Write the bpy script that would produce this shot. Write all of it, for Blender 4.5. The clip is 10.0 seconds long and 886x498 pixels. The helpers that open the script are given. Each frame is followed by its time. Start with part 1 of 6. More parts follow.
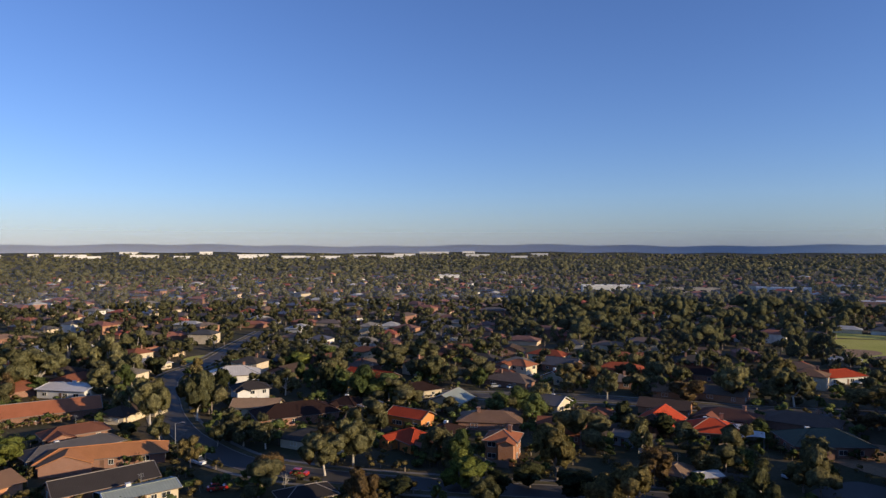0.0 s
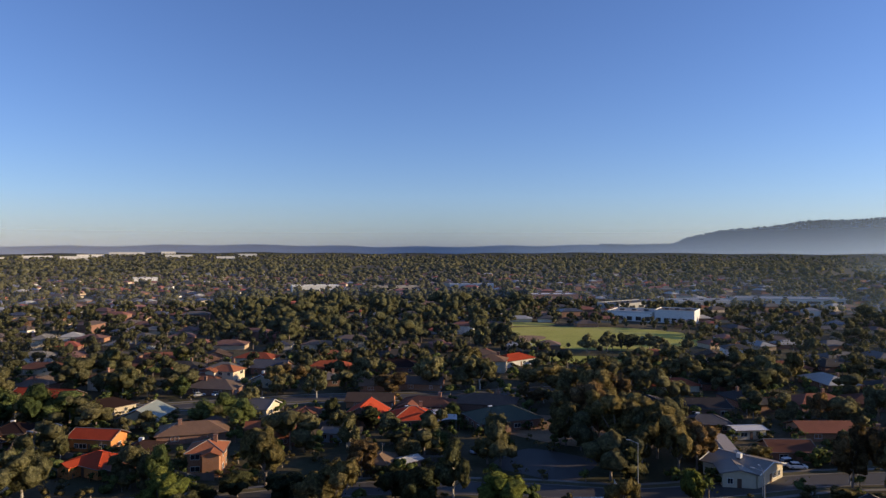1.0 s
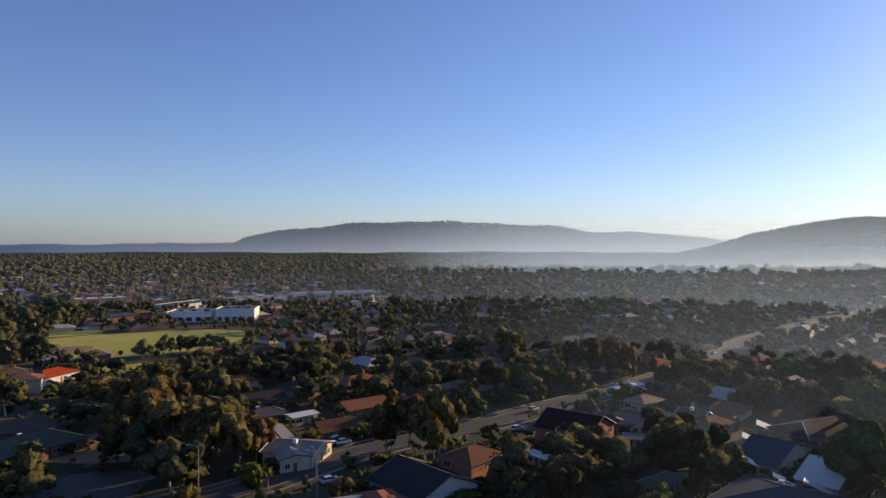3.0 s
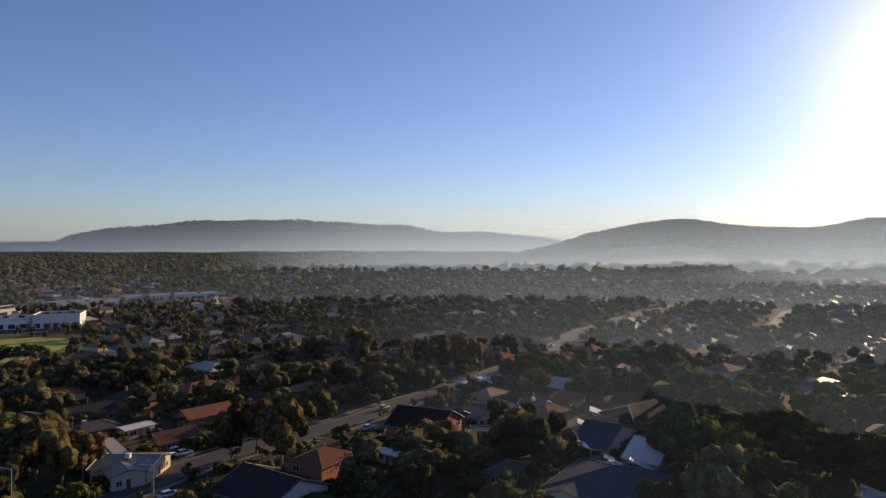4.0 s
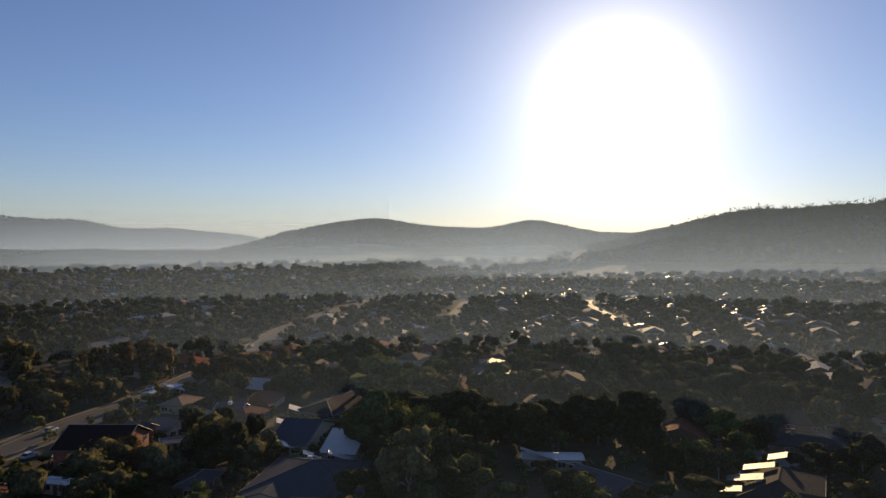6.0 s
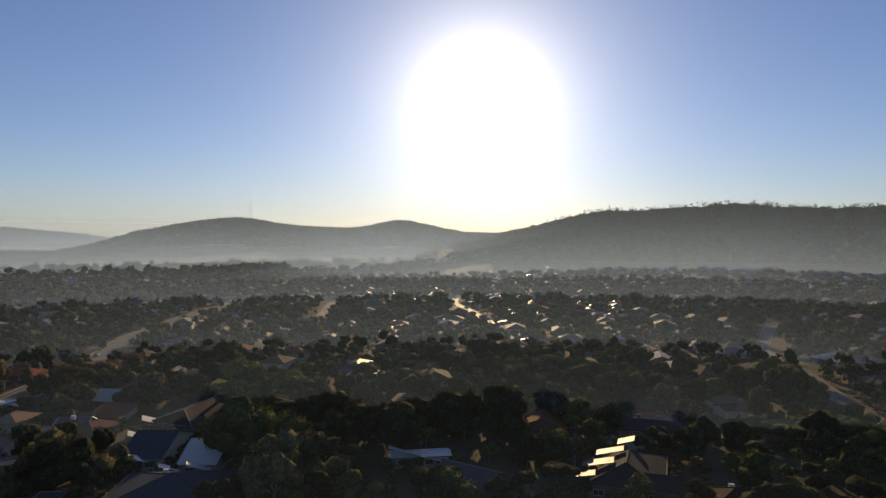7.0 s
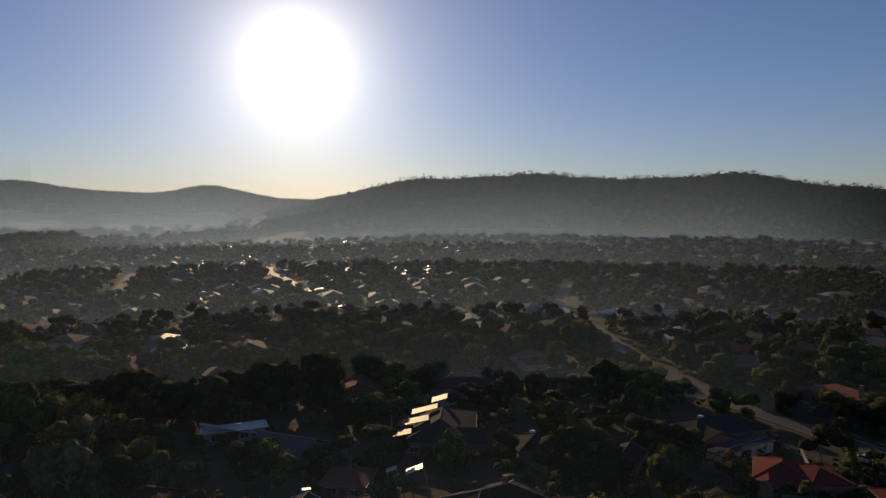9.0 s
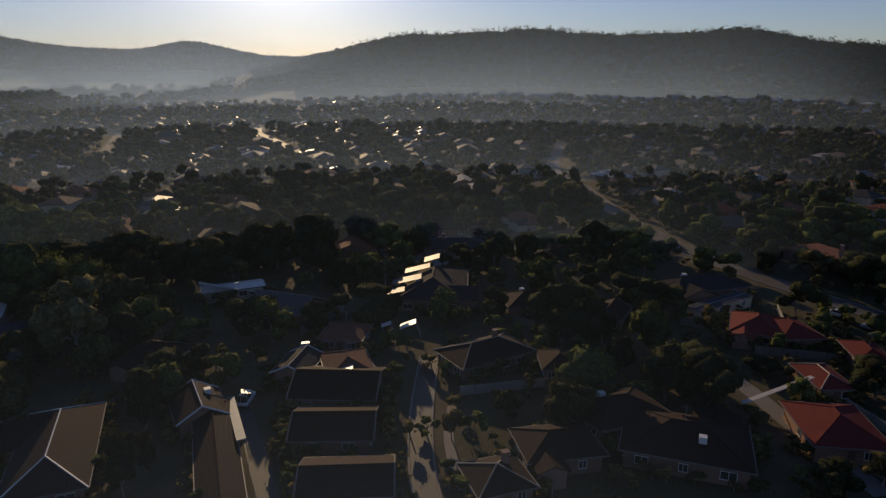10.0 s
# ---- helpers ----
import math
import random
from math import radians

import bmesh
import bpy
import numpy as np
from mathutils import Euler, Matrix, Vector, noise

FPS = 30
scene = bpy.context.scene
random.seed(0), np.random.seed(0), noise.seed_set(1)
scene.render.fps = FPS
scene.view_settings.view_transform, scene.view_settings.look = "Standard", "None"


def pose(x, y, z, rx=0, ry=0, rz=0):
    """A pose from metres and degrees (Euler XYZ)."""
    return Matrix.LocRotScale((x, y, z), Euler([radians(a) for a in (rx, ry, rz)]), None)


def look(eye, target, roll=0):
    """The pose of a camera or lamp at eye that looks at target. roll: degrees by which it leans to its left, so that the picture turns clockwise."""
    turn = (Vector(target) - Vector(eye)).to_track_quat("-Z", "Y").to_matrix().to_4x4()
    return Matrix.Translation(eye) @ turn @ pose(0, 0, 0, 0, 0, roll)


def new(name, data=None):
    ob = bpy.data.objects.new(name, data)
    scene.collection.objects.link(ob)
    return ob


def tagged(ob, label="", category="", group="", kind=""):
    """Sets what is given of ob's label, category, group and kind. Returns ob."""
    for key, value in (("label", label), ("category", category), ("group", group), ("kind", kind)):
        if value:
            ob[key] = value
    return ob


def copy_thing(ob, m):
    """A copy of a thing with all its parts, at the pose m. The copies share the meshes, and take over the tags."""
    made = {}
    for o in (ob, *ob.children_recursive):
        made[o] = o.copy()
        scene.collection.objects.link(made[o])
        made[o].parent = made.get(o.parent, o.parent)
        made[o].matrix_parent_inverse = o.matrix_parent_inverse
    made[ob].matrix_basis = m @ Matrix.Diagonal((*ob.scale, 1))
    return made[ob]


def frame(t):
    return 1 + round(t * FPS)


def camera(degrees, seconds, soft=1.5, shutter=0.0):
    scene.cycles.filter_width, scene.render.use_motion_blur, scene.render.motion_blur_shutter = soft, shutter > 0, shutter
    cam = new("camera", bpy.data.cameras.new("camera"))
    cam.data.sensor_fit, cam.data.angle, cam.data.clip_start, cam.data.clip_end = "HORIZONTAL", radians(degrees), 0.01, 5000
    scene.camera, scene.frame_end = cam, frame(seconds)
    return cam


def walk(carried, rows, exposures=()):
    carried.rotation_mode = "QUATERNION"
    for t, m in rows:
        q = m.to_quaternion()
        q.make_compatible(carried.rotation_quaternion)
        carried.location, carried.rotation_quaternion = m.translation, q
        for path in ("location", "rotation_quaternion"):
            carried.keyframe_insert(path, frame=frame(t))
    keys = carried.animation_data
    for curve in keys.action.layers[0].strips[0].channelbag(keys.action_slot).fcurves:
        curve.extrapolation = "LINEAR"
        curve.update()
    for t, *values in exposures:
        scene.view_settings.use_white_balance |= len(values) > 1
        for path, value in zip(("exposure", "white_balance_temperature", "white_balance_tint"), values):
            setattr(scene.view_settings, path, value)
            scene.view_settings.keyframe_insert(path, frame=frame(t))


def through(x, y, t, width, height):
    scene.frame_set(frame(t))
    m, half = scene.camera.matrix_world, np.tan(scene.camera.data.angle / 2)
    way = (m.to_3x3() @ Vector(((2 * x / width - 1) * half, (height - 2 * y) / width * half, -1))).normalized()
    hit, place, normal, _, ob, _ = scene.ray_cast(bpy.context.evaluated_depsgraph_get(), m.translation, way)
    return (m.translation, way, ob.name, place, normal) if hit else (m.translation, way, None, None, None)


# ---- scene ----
cam = camera(67.43, 10.0, soft=1.35)
PATH = [
    (0.0, pose(0, 0, 52, 90.00, -0.00, -0.00)),
    (0.2, pose(0, 0, 52, 90.00, 0.00, -7.30)),
    (0.5, pose(0, 0, 52, 90.03, -0.01, -13.75)),
    (1.0, pose(0, 0, 52, 90.04, -0.04, -24.67)),
    (1.5, pose(0, 0, 52, 90.02, -0.04, -35.20)),
    (2.0, pose(0, 0, 52, 90.01, -0.03, -45.34)),
    (2.5, pose(0, 0, 52, 90.00, -0.00, -54.08)),
    (4.0, pose(0, 0, 52, 89.89, 0.02, -74.10)),
    (4.5, pose(0, 0, 52, 89.86, 0.03, -80.89)),
    (5.0, pose(0, 0, 52, 89.80, 0.00, -86.97)),
    (5.5, pose(0, 0, 52, 89.74, -0.02, -93.10)),
    (6.0, pose(0, 0, 52, 89.71, -0.02, -99.63)),
    (7.5, pose(0, 0, 52, 89.59, 0.02, -116.33)),
    (8.0, pose(0, 0, 52, 89.57, -0.00, -121.71)),
    (8.5, pose(0, 0, 52, 89.53, 0.04, -125.48)),
    (9.0, pose(0, 0, 52, 86.84, -0.01, -126.71)),
    (9.5, pose(0, 0, 52, 80.93, -0.05, -127.23)),
    (10.0, pose(0, 0, 52, 74.95, -0.04, -127.39)),
]
walk(cam, PATH, [(0.0, 0.14, 6550, 10), (0.6, 0.22, 6700, 10), (2.5, 0.28, 7250, 12), (4.0, 0.04, 7950, 13), (5.0, -0.14, 8150, 12), (6.0, -0.3, 8300, 11),
                  (7.5, -0.53, 8400, 11), (8.5, -0.76, 8300, 11), (9.0, -0.9, 8150, 12), (9.5, -0.95, 7900, 13), (10.0, -0.82, 7650, 14)])

# ---- sky and sun ----
SUN_AZ, SUN_EL = 114.4, 12.2
SUN_DIR = Vector((math.sin(radians(SUN_AZ)) * math.cos(radians(SUN_EL)), math.cos(radians(SUN_AZ)) * math.cos(radians(SUN_EL)), math.sin(radians(SUN_EL))))


def make_world():
    world = bpy.data.worlds.new("world")
    scene.world = world
    world.use_nodes = True
    nt = world.node_tree
    bg = nt.nodes["Background"]
    sky = nt.nodes.new("ShaderNodeTexSky")
    sky.sky_type, sky.sun_disc = "NISHITA", False
    sky.sun_elevation, sky.sun_rotation = radians(SUN_EL), radians(SUN_AZ)
    sky.altitude, sky.air_density, sky.dust_density, sky.ozone_density = 100, 1.0, 0.15, 3.0
    # bright aureole of the low sun in hazy morning air
    co = nt.nodes.new("ShaderNodeTexCoord")
    dot = nt.nodes.new("ShaderNodeVectorMath")
    dot.operation = "DOT_PRODUCT"
    nt.links.new(co.outputs["Generated"], dot.inputs[0])
    dot.inputs[1].default_value = SUN_DIR
    tint = nt.nodes.new("ShaderNodeVectorMath")
    tint.operation = "MULTIPLY"
    tint.inputs[1].default_value = (0.87, 0.97, 1.42)
    nt.links.new(sky.outputs[0], tint.inputs[0])
    total = tint.outputs[0]
    for power, strength, warm in ((2500, 120.0, (1, 0.97, 0.93)), (500, 11.0, (1, 0.97, 0.93)), (150, 8.0, (1, 0.98, 0.95)), (40, 3.2, (0.94, 0.98, 0.95)), (7, 0.35, (0.88, 0.95, 0.75))):
        pw = nt.nodes.new("ShaderNodeMath")
        pw.operation, pw.use_clamp = "POWER", False
        mx = nt.nodes.new("ShaderNodeMath")
        mx.operation = "MAXIMUM"
        nt.links.new(dot.outputs["Value"], mx.inputs[0])
        mx.inputs[1].default_value = 0.0
        nt.links.new(mx.outputs[0], pw.inputs[0])
        pw.inputs[1].default_value = power
        sc = nt.nodes.new("ShaderNodeVectorMath")
        sc.operation = "SCALE"
        sc.inputs[0].default_value = [c * strength for c in warm]
        nt.links.new(pw.outputs[0], sc.inputs["Scale"])
        ad = nt.nodes.new("ShaderNodeVectorMath")
        ad.operation = "ADD"
        nt.links.new(total, ad.inputs[0])
        nt.links.new(sc.outputs[0], ad.inputs[1])
        total = ad.outputs[0]
    nt.links.new(total, bg.inputs[0])
    bg.inputs[1].default_value = 0.11


make_world()
sun = new("sun", bpy.data.lights.new("sun", "SUN"))
sun.data.energy, sun.data.angle, sun.data.color = 5.0, radians(0.55), (1.0, 0.78, 0.5)
sun.matrix_world = look(SUN_DIR * 900, (0, 0, 0))

# ---- materials ----
def nodes_of(name):
    m = bpy.data.materials.new(name)
    m.use_nodes = True
    nt = m.node_tree
    return m, nt, nt.nodes["Principled BSDF"], nt.nodes["Material Output"]


def add(nt, kind, **inputs):
    n = nt.nodes.new(kind)
    for k, v in inputs.items():
        n.inputs[k.replace("_", " ")].default_value = v
    return n


def mixed(nt, fac, a, b, blend="MIX"):
    """A colour mix; a and b are sockets or colours."""
    n = nt.nodes.new("ShaderNodeMix")
    n.data_type, n.blend_type = "RGBA", blend
    for sock, v in ((n.inputs[0], fac), (n.inputs[6], a), (n.inputs[7], b)):
        if isinstance(v, bpy.types.NodeSocket):
            nt.links.new(v, sock)
        elif isinstance(v, (int, float)):
            sock.default_value = v
        else:
            sock.default_value = (*v[:3], 1)
    return n.outputs[2]


def ramp(nt, fac, stops, constant=False):
    n = nt.nodes.new("ShaderNodeValToRGB")
    el = n.color_ramp.elements
    if constant:
        n.color_ramp.interpolation = "CONSTANT"
    while len(el) < len(stops):
        el.new(0.5)
    for e, (p, c) in zip(el, stops):
        e.position, e.color = p, (*c, 1) if len(c) == 3 else c
    nt.links.new(fac, n.inputs[0])
    return n.outputs[0]


def grain(nt, scale, detail=4.0, coords="Object", rough=0.55):
    co = nt.nodes.new("ShaderNodeTexCoord")
    n = add(nt, "ShaderNodeTexNoise", Scale=scale, Detail=detail, Roughness=rough)
    nt.links.new(co.outputs[coords], n.inputs["Vector"])
    return n.outputs["Fac"]


def bumped(nt, bsdf, height, strength, distance=0.05):
    b = add(nt, "ShaderNodeBump", Strength=strength, Distance=distance)
    nt.links.new(height, b.inputs["Height"])
    nt.links.new(b.outputs[0], bsdf.inputs["Normal"])


def scaled(c, k):
    return tuple(min(1, v * k) for v in c)


def paint(name, c, rough=0.6, spread=0.25, scale=0.8, metal=0.0, bump=0.2):
    """A plain painted or mineral surface, with grain and stains."""
    m, nt, bs, _ = nodes_of(name)
    col = mixed(nt, grain(nt, scale), scaled(c, 1 - spread), scaled(c, 1 + spread))
    fine = grain(nt, scale * 14, 3.0)
    col = mixed(nt, 0.25, col, mixed(nt, fine, scaled(c, 0.55), scaled(c, 1.3)))
    nt.links.new(col, bs.inputs["Base Color"])
    bs.inputs["Roughness"].default_value, bs.inputs["Metallic"].default_value = rough, metal
    bumped(nt, bs, fine, bump, 0.02)
    return m


def roofing(name, c, ribs=False, rough=0.55, metal=0.0, palette=None, weather=0.35):
    """Roof tiles in courses, or sheet metal in ribs; UV in metres, u along the eave and v up the slope."""
    m, nt, bs, _ = nodes_of(name)
    co = nt.nodes.new("ShaderNodeTexCoord")
    sep = nt.nodes.new("ShaderNodeSeparateXYZ")
    nt.links.new(co.outputs["UV"], sep.inputs[0])

    def wave(sock, per):
        k = nt.nodes.new("ShaderNodeMath")
        k.operation = "MULTIPLY"
        nt.links.new(sock, k.inputs[0])
        k.inputs[1].default_value = 2 * math.pi / per
        s = nt.nodes.new("ShaderNodeMath")
        s.operation = "SINE"
        nt.links.new(k.outputs[0], s.inputs[0])
        return s.outputs[0]

    info = nt.nodes.new("ShaderNodeObjectInfo")
    base = c
    if palette:
        base = ramp(nt, info.outputs["Random"], [(i / len(palette), p) for i, p in enumerate(palette)], True)
    tone = mixed(nt, info.outputs["Random"], (0.78, 0.78, 0.78), (1.15, 1.15, 1.15))
    base = mixed(nt, 1.0, base, tone, "MULTIPLY")
    big = grain(nt, 0.35, 5.0)
    small = grain(nt, 5.0, 3.0)
    col = mixed(nt, weather, base, mixed(nt, 1.0, base, mixed(nt, big, (0.35, 0.35, 0.35), (1.5, 1.45, 1.4)), "MULTIPLY"))
    col = mixed(nt, 0.45, col, mixed(nt, 1.0, col, mixed(nt, small, (0.5, 0.5, 0.5), (1.5, 1.5, 1.5)), "MULTIPLY"))
    height = wave(sep.outputs[0], 0.6 if ribs else 0.3)
    course = wave(sep.outputs[1], 3.5 if ribs else 0.34)
    if not ribs:
        line = nt.nodes.new("ShaderNodeMath")
        line.operation = "GREATER_THAN"
        nt.links.new(course, line.inputs[0])
        line.inputs[1].default_value = 0.75
        dim = nt.nodes.new("ShaderNodeMath")
        dim.operation = "MULTIPLY"
        nt.links.new(line.outputs[0], dim.inputs[0])
        dim.inputs[1].default_value = 0.25
        col = mixed(nt, dim.outputs[0], col, (0.03, 0.02, 0.02))
    nt.links.new(col, bs.inputs["Base Color"])
    bs.inputs["Roughness"].default_value, bs.inputs["Metallic"].default_value = rough, metal
    bs.inputs["Specular IOR Level"].default_value = 0.4 if ribs and rough < 0.6 else 0.06
    if palette:
        nt.links.new(ramp(nt, info.outputs["Random"], [(0.0, (0.85,) * 3), (0.3, (0.5,) * 3), (0.33, (0.85,) * 3), (0.62, (0.45,) * 3), (0.64, (0.85,) * 3)], True), bs.inputs["Roughness"])
    both = nt.nodes.new("ShaderNodeMath")
    both.operation = "ADD"
    nt.links.new(height, both.inputs[0])
    nt.links.new(course, both.inputs[1])
    bumped(nt, bs, height if ribs else both.outputs[0], 0.5 if ribs else 0.35, 0.03)
    return m


def brickwork(name, c, mortar=(0.4, 0.36, 0.32), render=False):
    m, nt, bs, _ = nodes_of(name)
    co = nt.nodes.new("ShaderNodeTexCoord")
    if render:
        col = mixed(nt, grain(nt, 0.7), scaled(c, 0.8), scaled(c, 1.12))
    else:
        b = add(nt, "ShaderNodeTexBrick", Scale=1.0, Mortar_Size=0.006, Brick_Width=0.24, Row_Height=0.086)
        b.inputs["Color1"].default_value = (*scaled(c, 0.75), 1)
        b.inputs["Color2"].default_value = (*scaled(c, 1.25), 1)
        b.inputs["Mortar"].default_value = (*mortar, 1)
        nt.links.new(co.outputs["UV"], b.inputs["Vector"])
        col = mixed(nt, 0.5, b.outputs["Color"], mixed(nt, grain(nt, 0.9), scaled(c, 0.6), scaled(c, 1.3)))
    info = nt.nodes.new("ShaderNodeObjectInfo")
    col = mixed(nt, 1.0, col, mixed(nt, info.outputs["Random"], (0.8, 0.8, 0.8), (1.12, 1.1, 1.08)), "MULTIPLY")
    nt.links.new(col, bs.inputs["Base Color"])
    bs.inputs["Roughness"].default_value = 0.85
    bumped(nt, bs, grain(nt, 12.0), 0.25, 0.02)
    return m


def leafage(name, dark, light, through=0.16, fine=1.6):
    """Leaves: each one of its own tone, and some light passing through."""
    m, nt, bs, out = nodes_of(name)
    geo = nt.nodes.new("ShaderNodeNewGeometry")
    info = nt.nodes.new("ShaderNodeObjectInfo")
    col = mixed(nt, geo.outputs["Random Per Island"], dark, light)
    col = mixed(nt, 1.0, col, mixed(nt, info.outputs["Random"], (0.65, 0.68, 0.65), (1.25, 1.2, 1.1)), "MULTIPLY")
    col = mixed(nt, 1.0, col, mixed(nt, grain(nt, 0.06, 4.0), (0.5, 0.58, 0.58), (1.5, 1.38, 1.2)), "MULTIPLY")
    # dark gaps and bright tips put into the colour, following the bump
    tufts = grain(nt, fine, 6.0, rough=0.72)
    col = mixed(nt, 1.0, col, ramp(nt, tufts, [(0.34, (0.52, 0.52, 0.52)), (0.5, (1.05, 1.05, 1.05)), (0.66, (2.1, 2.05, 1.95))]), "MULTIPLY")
    nt.links.new(col, bs.inputs["Base Color"])
    bs.inputs["Roughness"].default_value = 0.9
    bs.inputs["Specular IOR Level"].default_value = 0.03
    bumped(nt, bs, tufts, 1.0, 2.2 / fine)
    tr = nt.nodes.new("ShaderNodeBsdfTranslucent")
    nt.links.new(mixed(nt, 1.0, col, (1.35, 1.4, 0.7), "MULTIPLY"), tr.inputs["Color"])
    mx = nt.nodes.new("ShaderNodeMixShader")
    mx.inputs[0].default_value = through
    nt.links.new(bs.outputs[0], mx.inputs[1])
    nt.links.new(tr.outputs[0], mx.inputs[2])
    nt.links.new(mx.outputs[0], out.inputs["Surface"])
    return m


def earthen(name, stops, scales=(0.012, 0.07, 0.9), rough=0.95, forest=False):
    """Ground: patches of grass and soil at three sizes."""
    m, nt, bs, _ = nodes_of(name)
    a, b, c = (grain(nt, s, 6.0) for s in scales)
    sm = nt.nodes.new("ShaderNodeMix")
    sm.data_type = "FLOAT"
    sm.inputs[0].default_value = 0.5
    nt.links.new(a, sm.inputs[2])
    nt.links.new(b, sm.inputs[3])
    col = ramp(nt, sm.outputs[0], stops)
    col = mixed(nt, 1.0, col, mixed(nt, c, (0.55, 0.55, 0.55), (1.4, 1.4, 1.4)), "MULTIPLY")
    if forest:  # leaf litter under the hill woods
        sep = nt.nodes.new("ShaderNodeSeparateXYZ")
        nt.links.new(nt.nodes.new("ShaderNodeNewGeometry").outputs["Position"], sep.inputs[0])
        up = add(nt, "ShaderNodeMapRange", From_Min=12.0, From_Max=30.0)
        nt.links.new(sep.outputs[2], up.inputs["Value"])
        col = mixed(nt, up.outputs[0], col, mixed(nt, c, (0.034, 0.036, 0.019), (0.05, 0.05, 0.027)))
    nt.links.new(col, bs.inputs["Base Color"])
    bs.inputs["Roughness"].default_value = rough
    bs.inputs["Specular IOR Level"].default_value = 0.15
    bumped(nt, bs, c, 0.5, 0.2)
    return m


def glazing(name):
    m, nt, bs, _ = nodes_of(name)
    nt.links.new(mixed(nt, grain(nt, 0.6), (0.015, 0.018, 0.022), (0.05, 0.055, 0.06)), bs.inputs["Base Color"])
    bs.inputs["Roughness"].default_value = 0.08
    bs.inputs["Specular IOR Level"].default_value = 0.7
    return m


def misty(name, dense, top, high, reach, far=0.2, tone=(0.52, 0.73, 1.0), focus=100, narrow=0.5):
    """Haze put on a tinted sheet: mostly clear, scattering sunlight on through, thinning with height and away from the
    focus bearing.
    """
    m, nt, bs, out = nodes_of(name)
    nt.nodes.remove(bs)
    geo = nt.nodes.new("ShaderNodeNewGeometry")
    sep = nt.nodes.new("ShaderNodeSeparateXYZ")
    nt.links.new(geo.outputs["Position"], sep.inputs[0])

    def calc(op, a, b):
        n = nt.nodes.new("ShaderNodeMath")
        n.operation = op
        for s, v in zip(n.inputs, (a, b)):
            if isinstance(v, (int, float)):
                s.default_value = v
            else:
                nt.links.new(v, s)
        return n.outputs[0]

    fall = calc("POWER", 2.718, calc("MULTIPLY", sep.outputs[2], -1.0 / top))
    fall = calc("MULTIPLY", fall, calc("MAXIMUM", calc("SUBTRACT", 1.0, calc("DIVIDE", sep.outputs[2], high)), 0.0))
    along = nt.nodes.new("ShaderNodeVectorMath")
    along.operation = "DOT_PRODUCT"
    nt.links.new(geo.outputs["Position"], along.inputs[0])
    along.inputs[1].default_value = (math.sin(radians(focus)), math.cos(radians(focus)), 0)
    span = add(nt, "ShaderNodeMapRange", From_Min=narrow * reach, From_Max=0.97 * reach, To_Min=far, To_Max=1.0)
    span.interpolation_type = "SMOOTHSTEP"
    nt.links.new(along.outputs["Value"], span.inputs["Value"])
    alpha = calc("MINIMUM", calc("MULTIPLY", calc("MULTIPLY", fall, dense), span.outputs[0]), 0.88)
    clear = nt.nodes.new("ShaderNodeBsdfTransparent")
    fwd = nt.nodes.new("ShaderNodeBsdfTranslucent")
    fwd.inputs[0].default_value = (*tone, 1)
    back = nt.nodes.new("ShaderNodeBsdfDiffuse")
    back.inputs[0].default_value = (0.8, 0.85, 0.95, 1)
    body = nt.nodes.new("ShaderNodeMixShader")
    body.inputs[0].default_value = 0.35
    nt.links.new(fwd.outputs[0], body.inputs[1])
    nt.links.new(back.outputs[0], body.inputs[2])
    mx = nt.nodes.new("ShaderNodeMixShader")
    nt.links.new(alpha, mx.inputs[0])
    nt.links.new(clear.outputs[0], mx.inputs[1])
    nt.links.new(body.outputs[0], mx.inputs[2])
    nt.links.new(mx.outputs[0], out.inputs["Surface"])
    return m


ROOF_COLOURS = dict(terracotta=(0.36, 0.13, 0.065), terracotta_dark=(0.2, 0.085, 0.055), orange=(0.46, 0.2, 0.085), red=(0.46, 0.068, 0.028),
                    red_dark=(0.18, 0.036, 0.03), brown=(0.038, 0.021, 0.017), brown_rib=(0.042, 0.027, 0.022), slate=(0.105, 0.1, 0.105),
                    charcoal=(0.042, 0.037, 0.036), sage=(0.27, 0.3, 0.25), pale=(0.6, 0.57, 0.52), metal=(0.2, 0.165, 0.135),
                    blue_metal=(0.055, 0.065, 0.085), tan=(0.3, 0.2, 0.13), moss=(0.1, 0.11, 0.08))
SHEET = ("pale", "metal", "blue_metal", "sage", "brown_rib")
ROOFS = {k: roofing("roof_" + k, c, k in SHEET, 0.85 if k in ("brown_rib", "blue_metal") else 0.45 if k in SHEET else 0.84) for k, c in ROOF_COLOURS.items()}
MIXED = ((0.3, 0.11, 0.06), (0.17, 0.08, 0.055), (0.11, 0.075, 0.055), (0.1, 0.09, 0.085), (0.36, 0.09, 0.045), (0.2, 0.18, 0.15), (0.065, 0.06, 0.055), (0.22, 0.13, 0.08), (0.13, 0.09, 0.07), (0.26, 0.1, 0.06), (0.15, 0.11, 0.085), (0.42, 0.4, 0.36))
ROOFS["mixed"] = roofing("roof_mixed", (0.2, 0.1, 0.08), False, 0.45, 0.0, MIXED)
WALL_COLOURS = dict(brick=(0.26, 0.13, 0.085), brick_orange=(0.42, 0.19, 0.09), brick_red=(0.34, 0.11, 0.065))
WALLS = {k: brickwork("wall_" + k, c) for k, c in WALL_COLOURS.items()}
for k, c in dict(cream=(0.62, 0.53, 0.38), white=(0.75, 0.74, 0.71), orange=(0.6, 0.24, 0.07), pale_wall=(0.5, 0.5, 0.47), blue=(0.3, 0.36, 0.42)).items():
    WALLS[k] = brickwork("wall_" + k, c, render=True)
GLASS = glazing("window_glass")
TRIM = paint("white_trim", (0.7, 0.69, 0.65), 0.5)
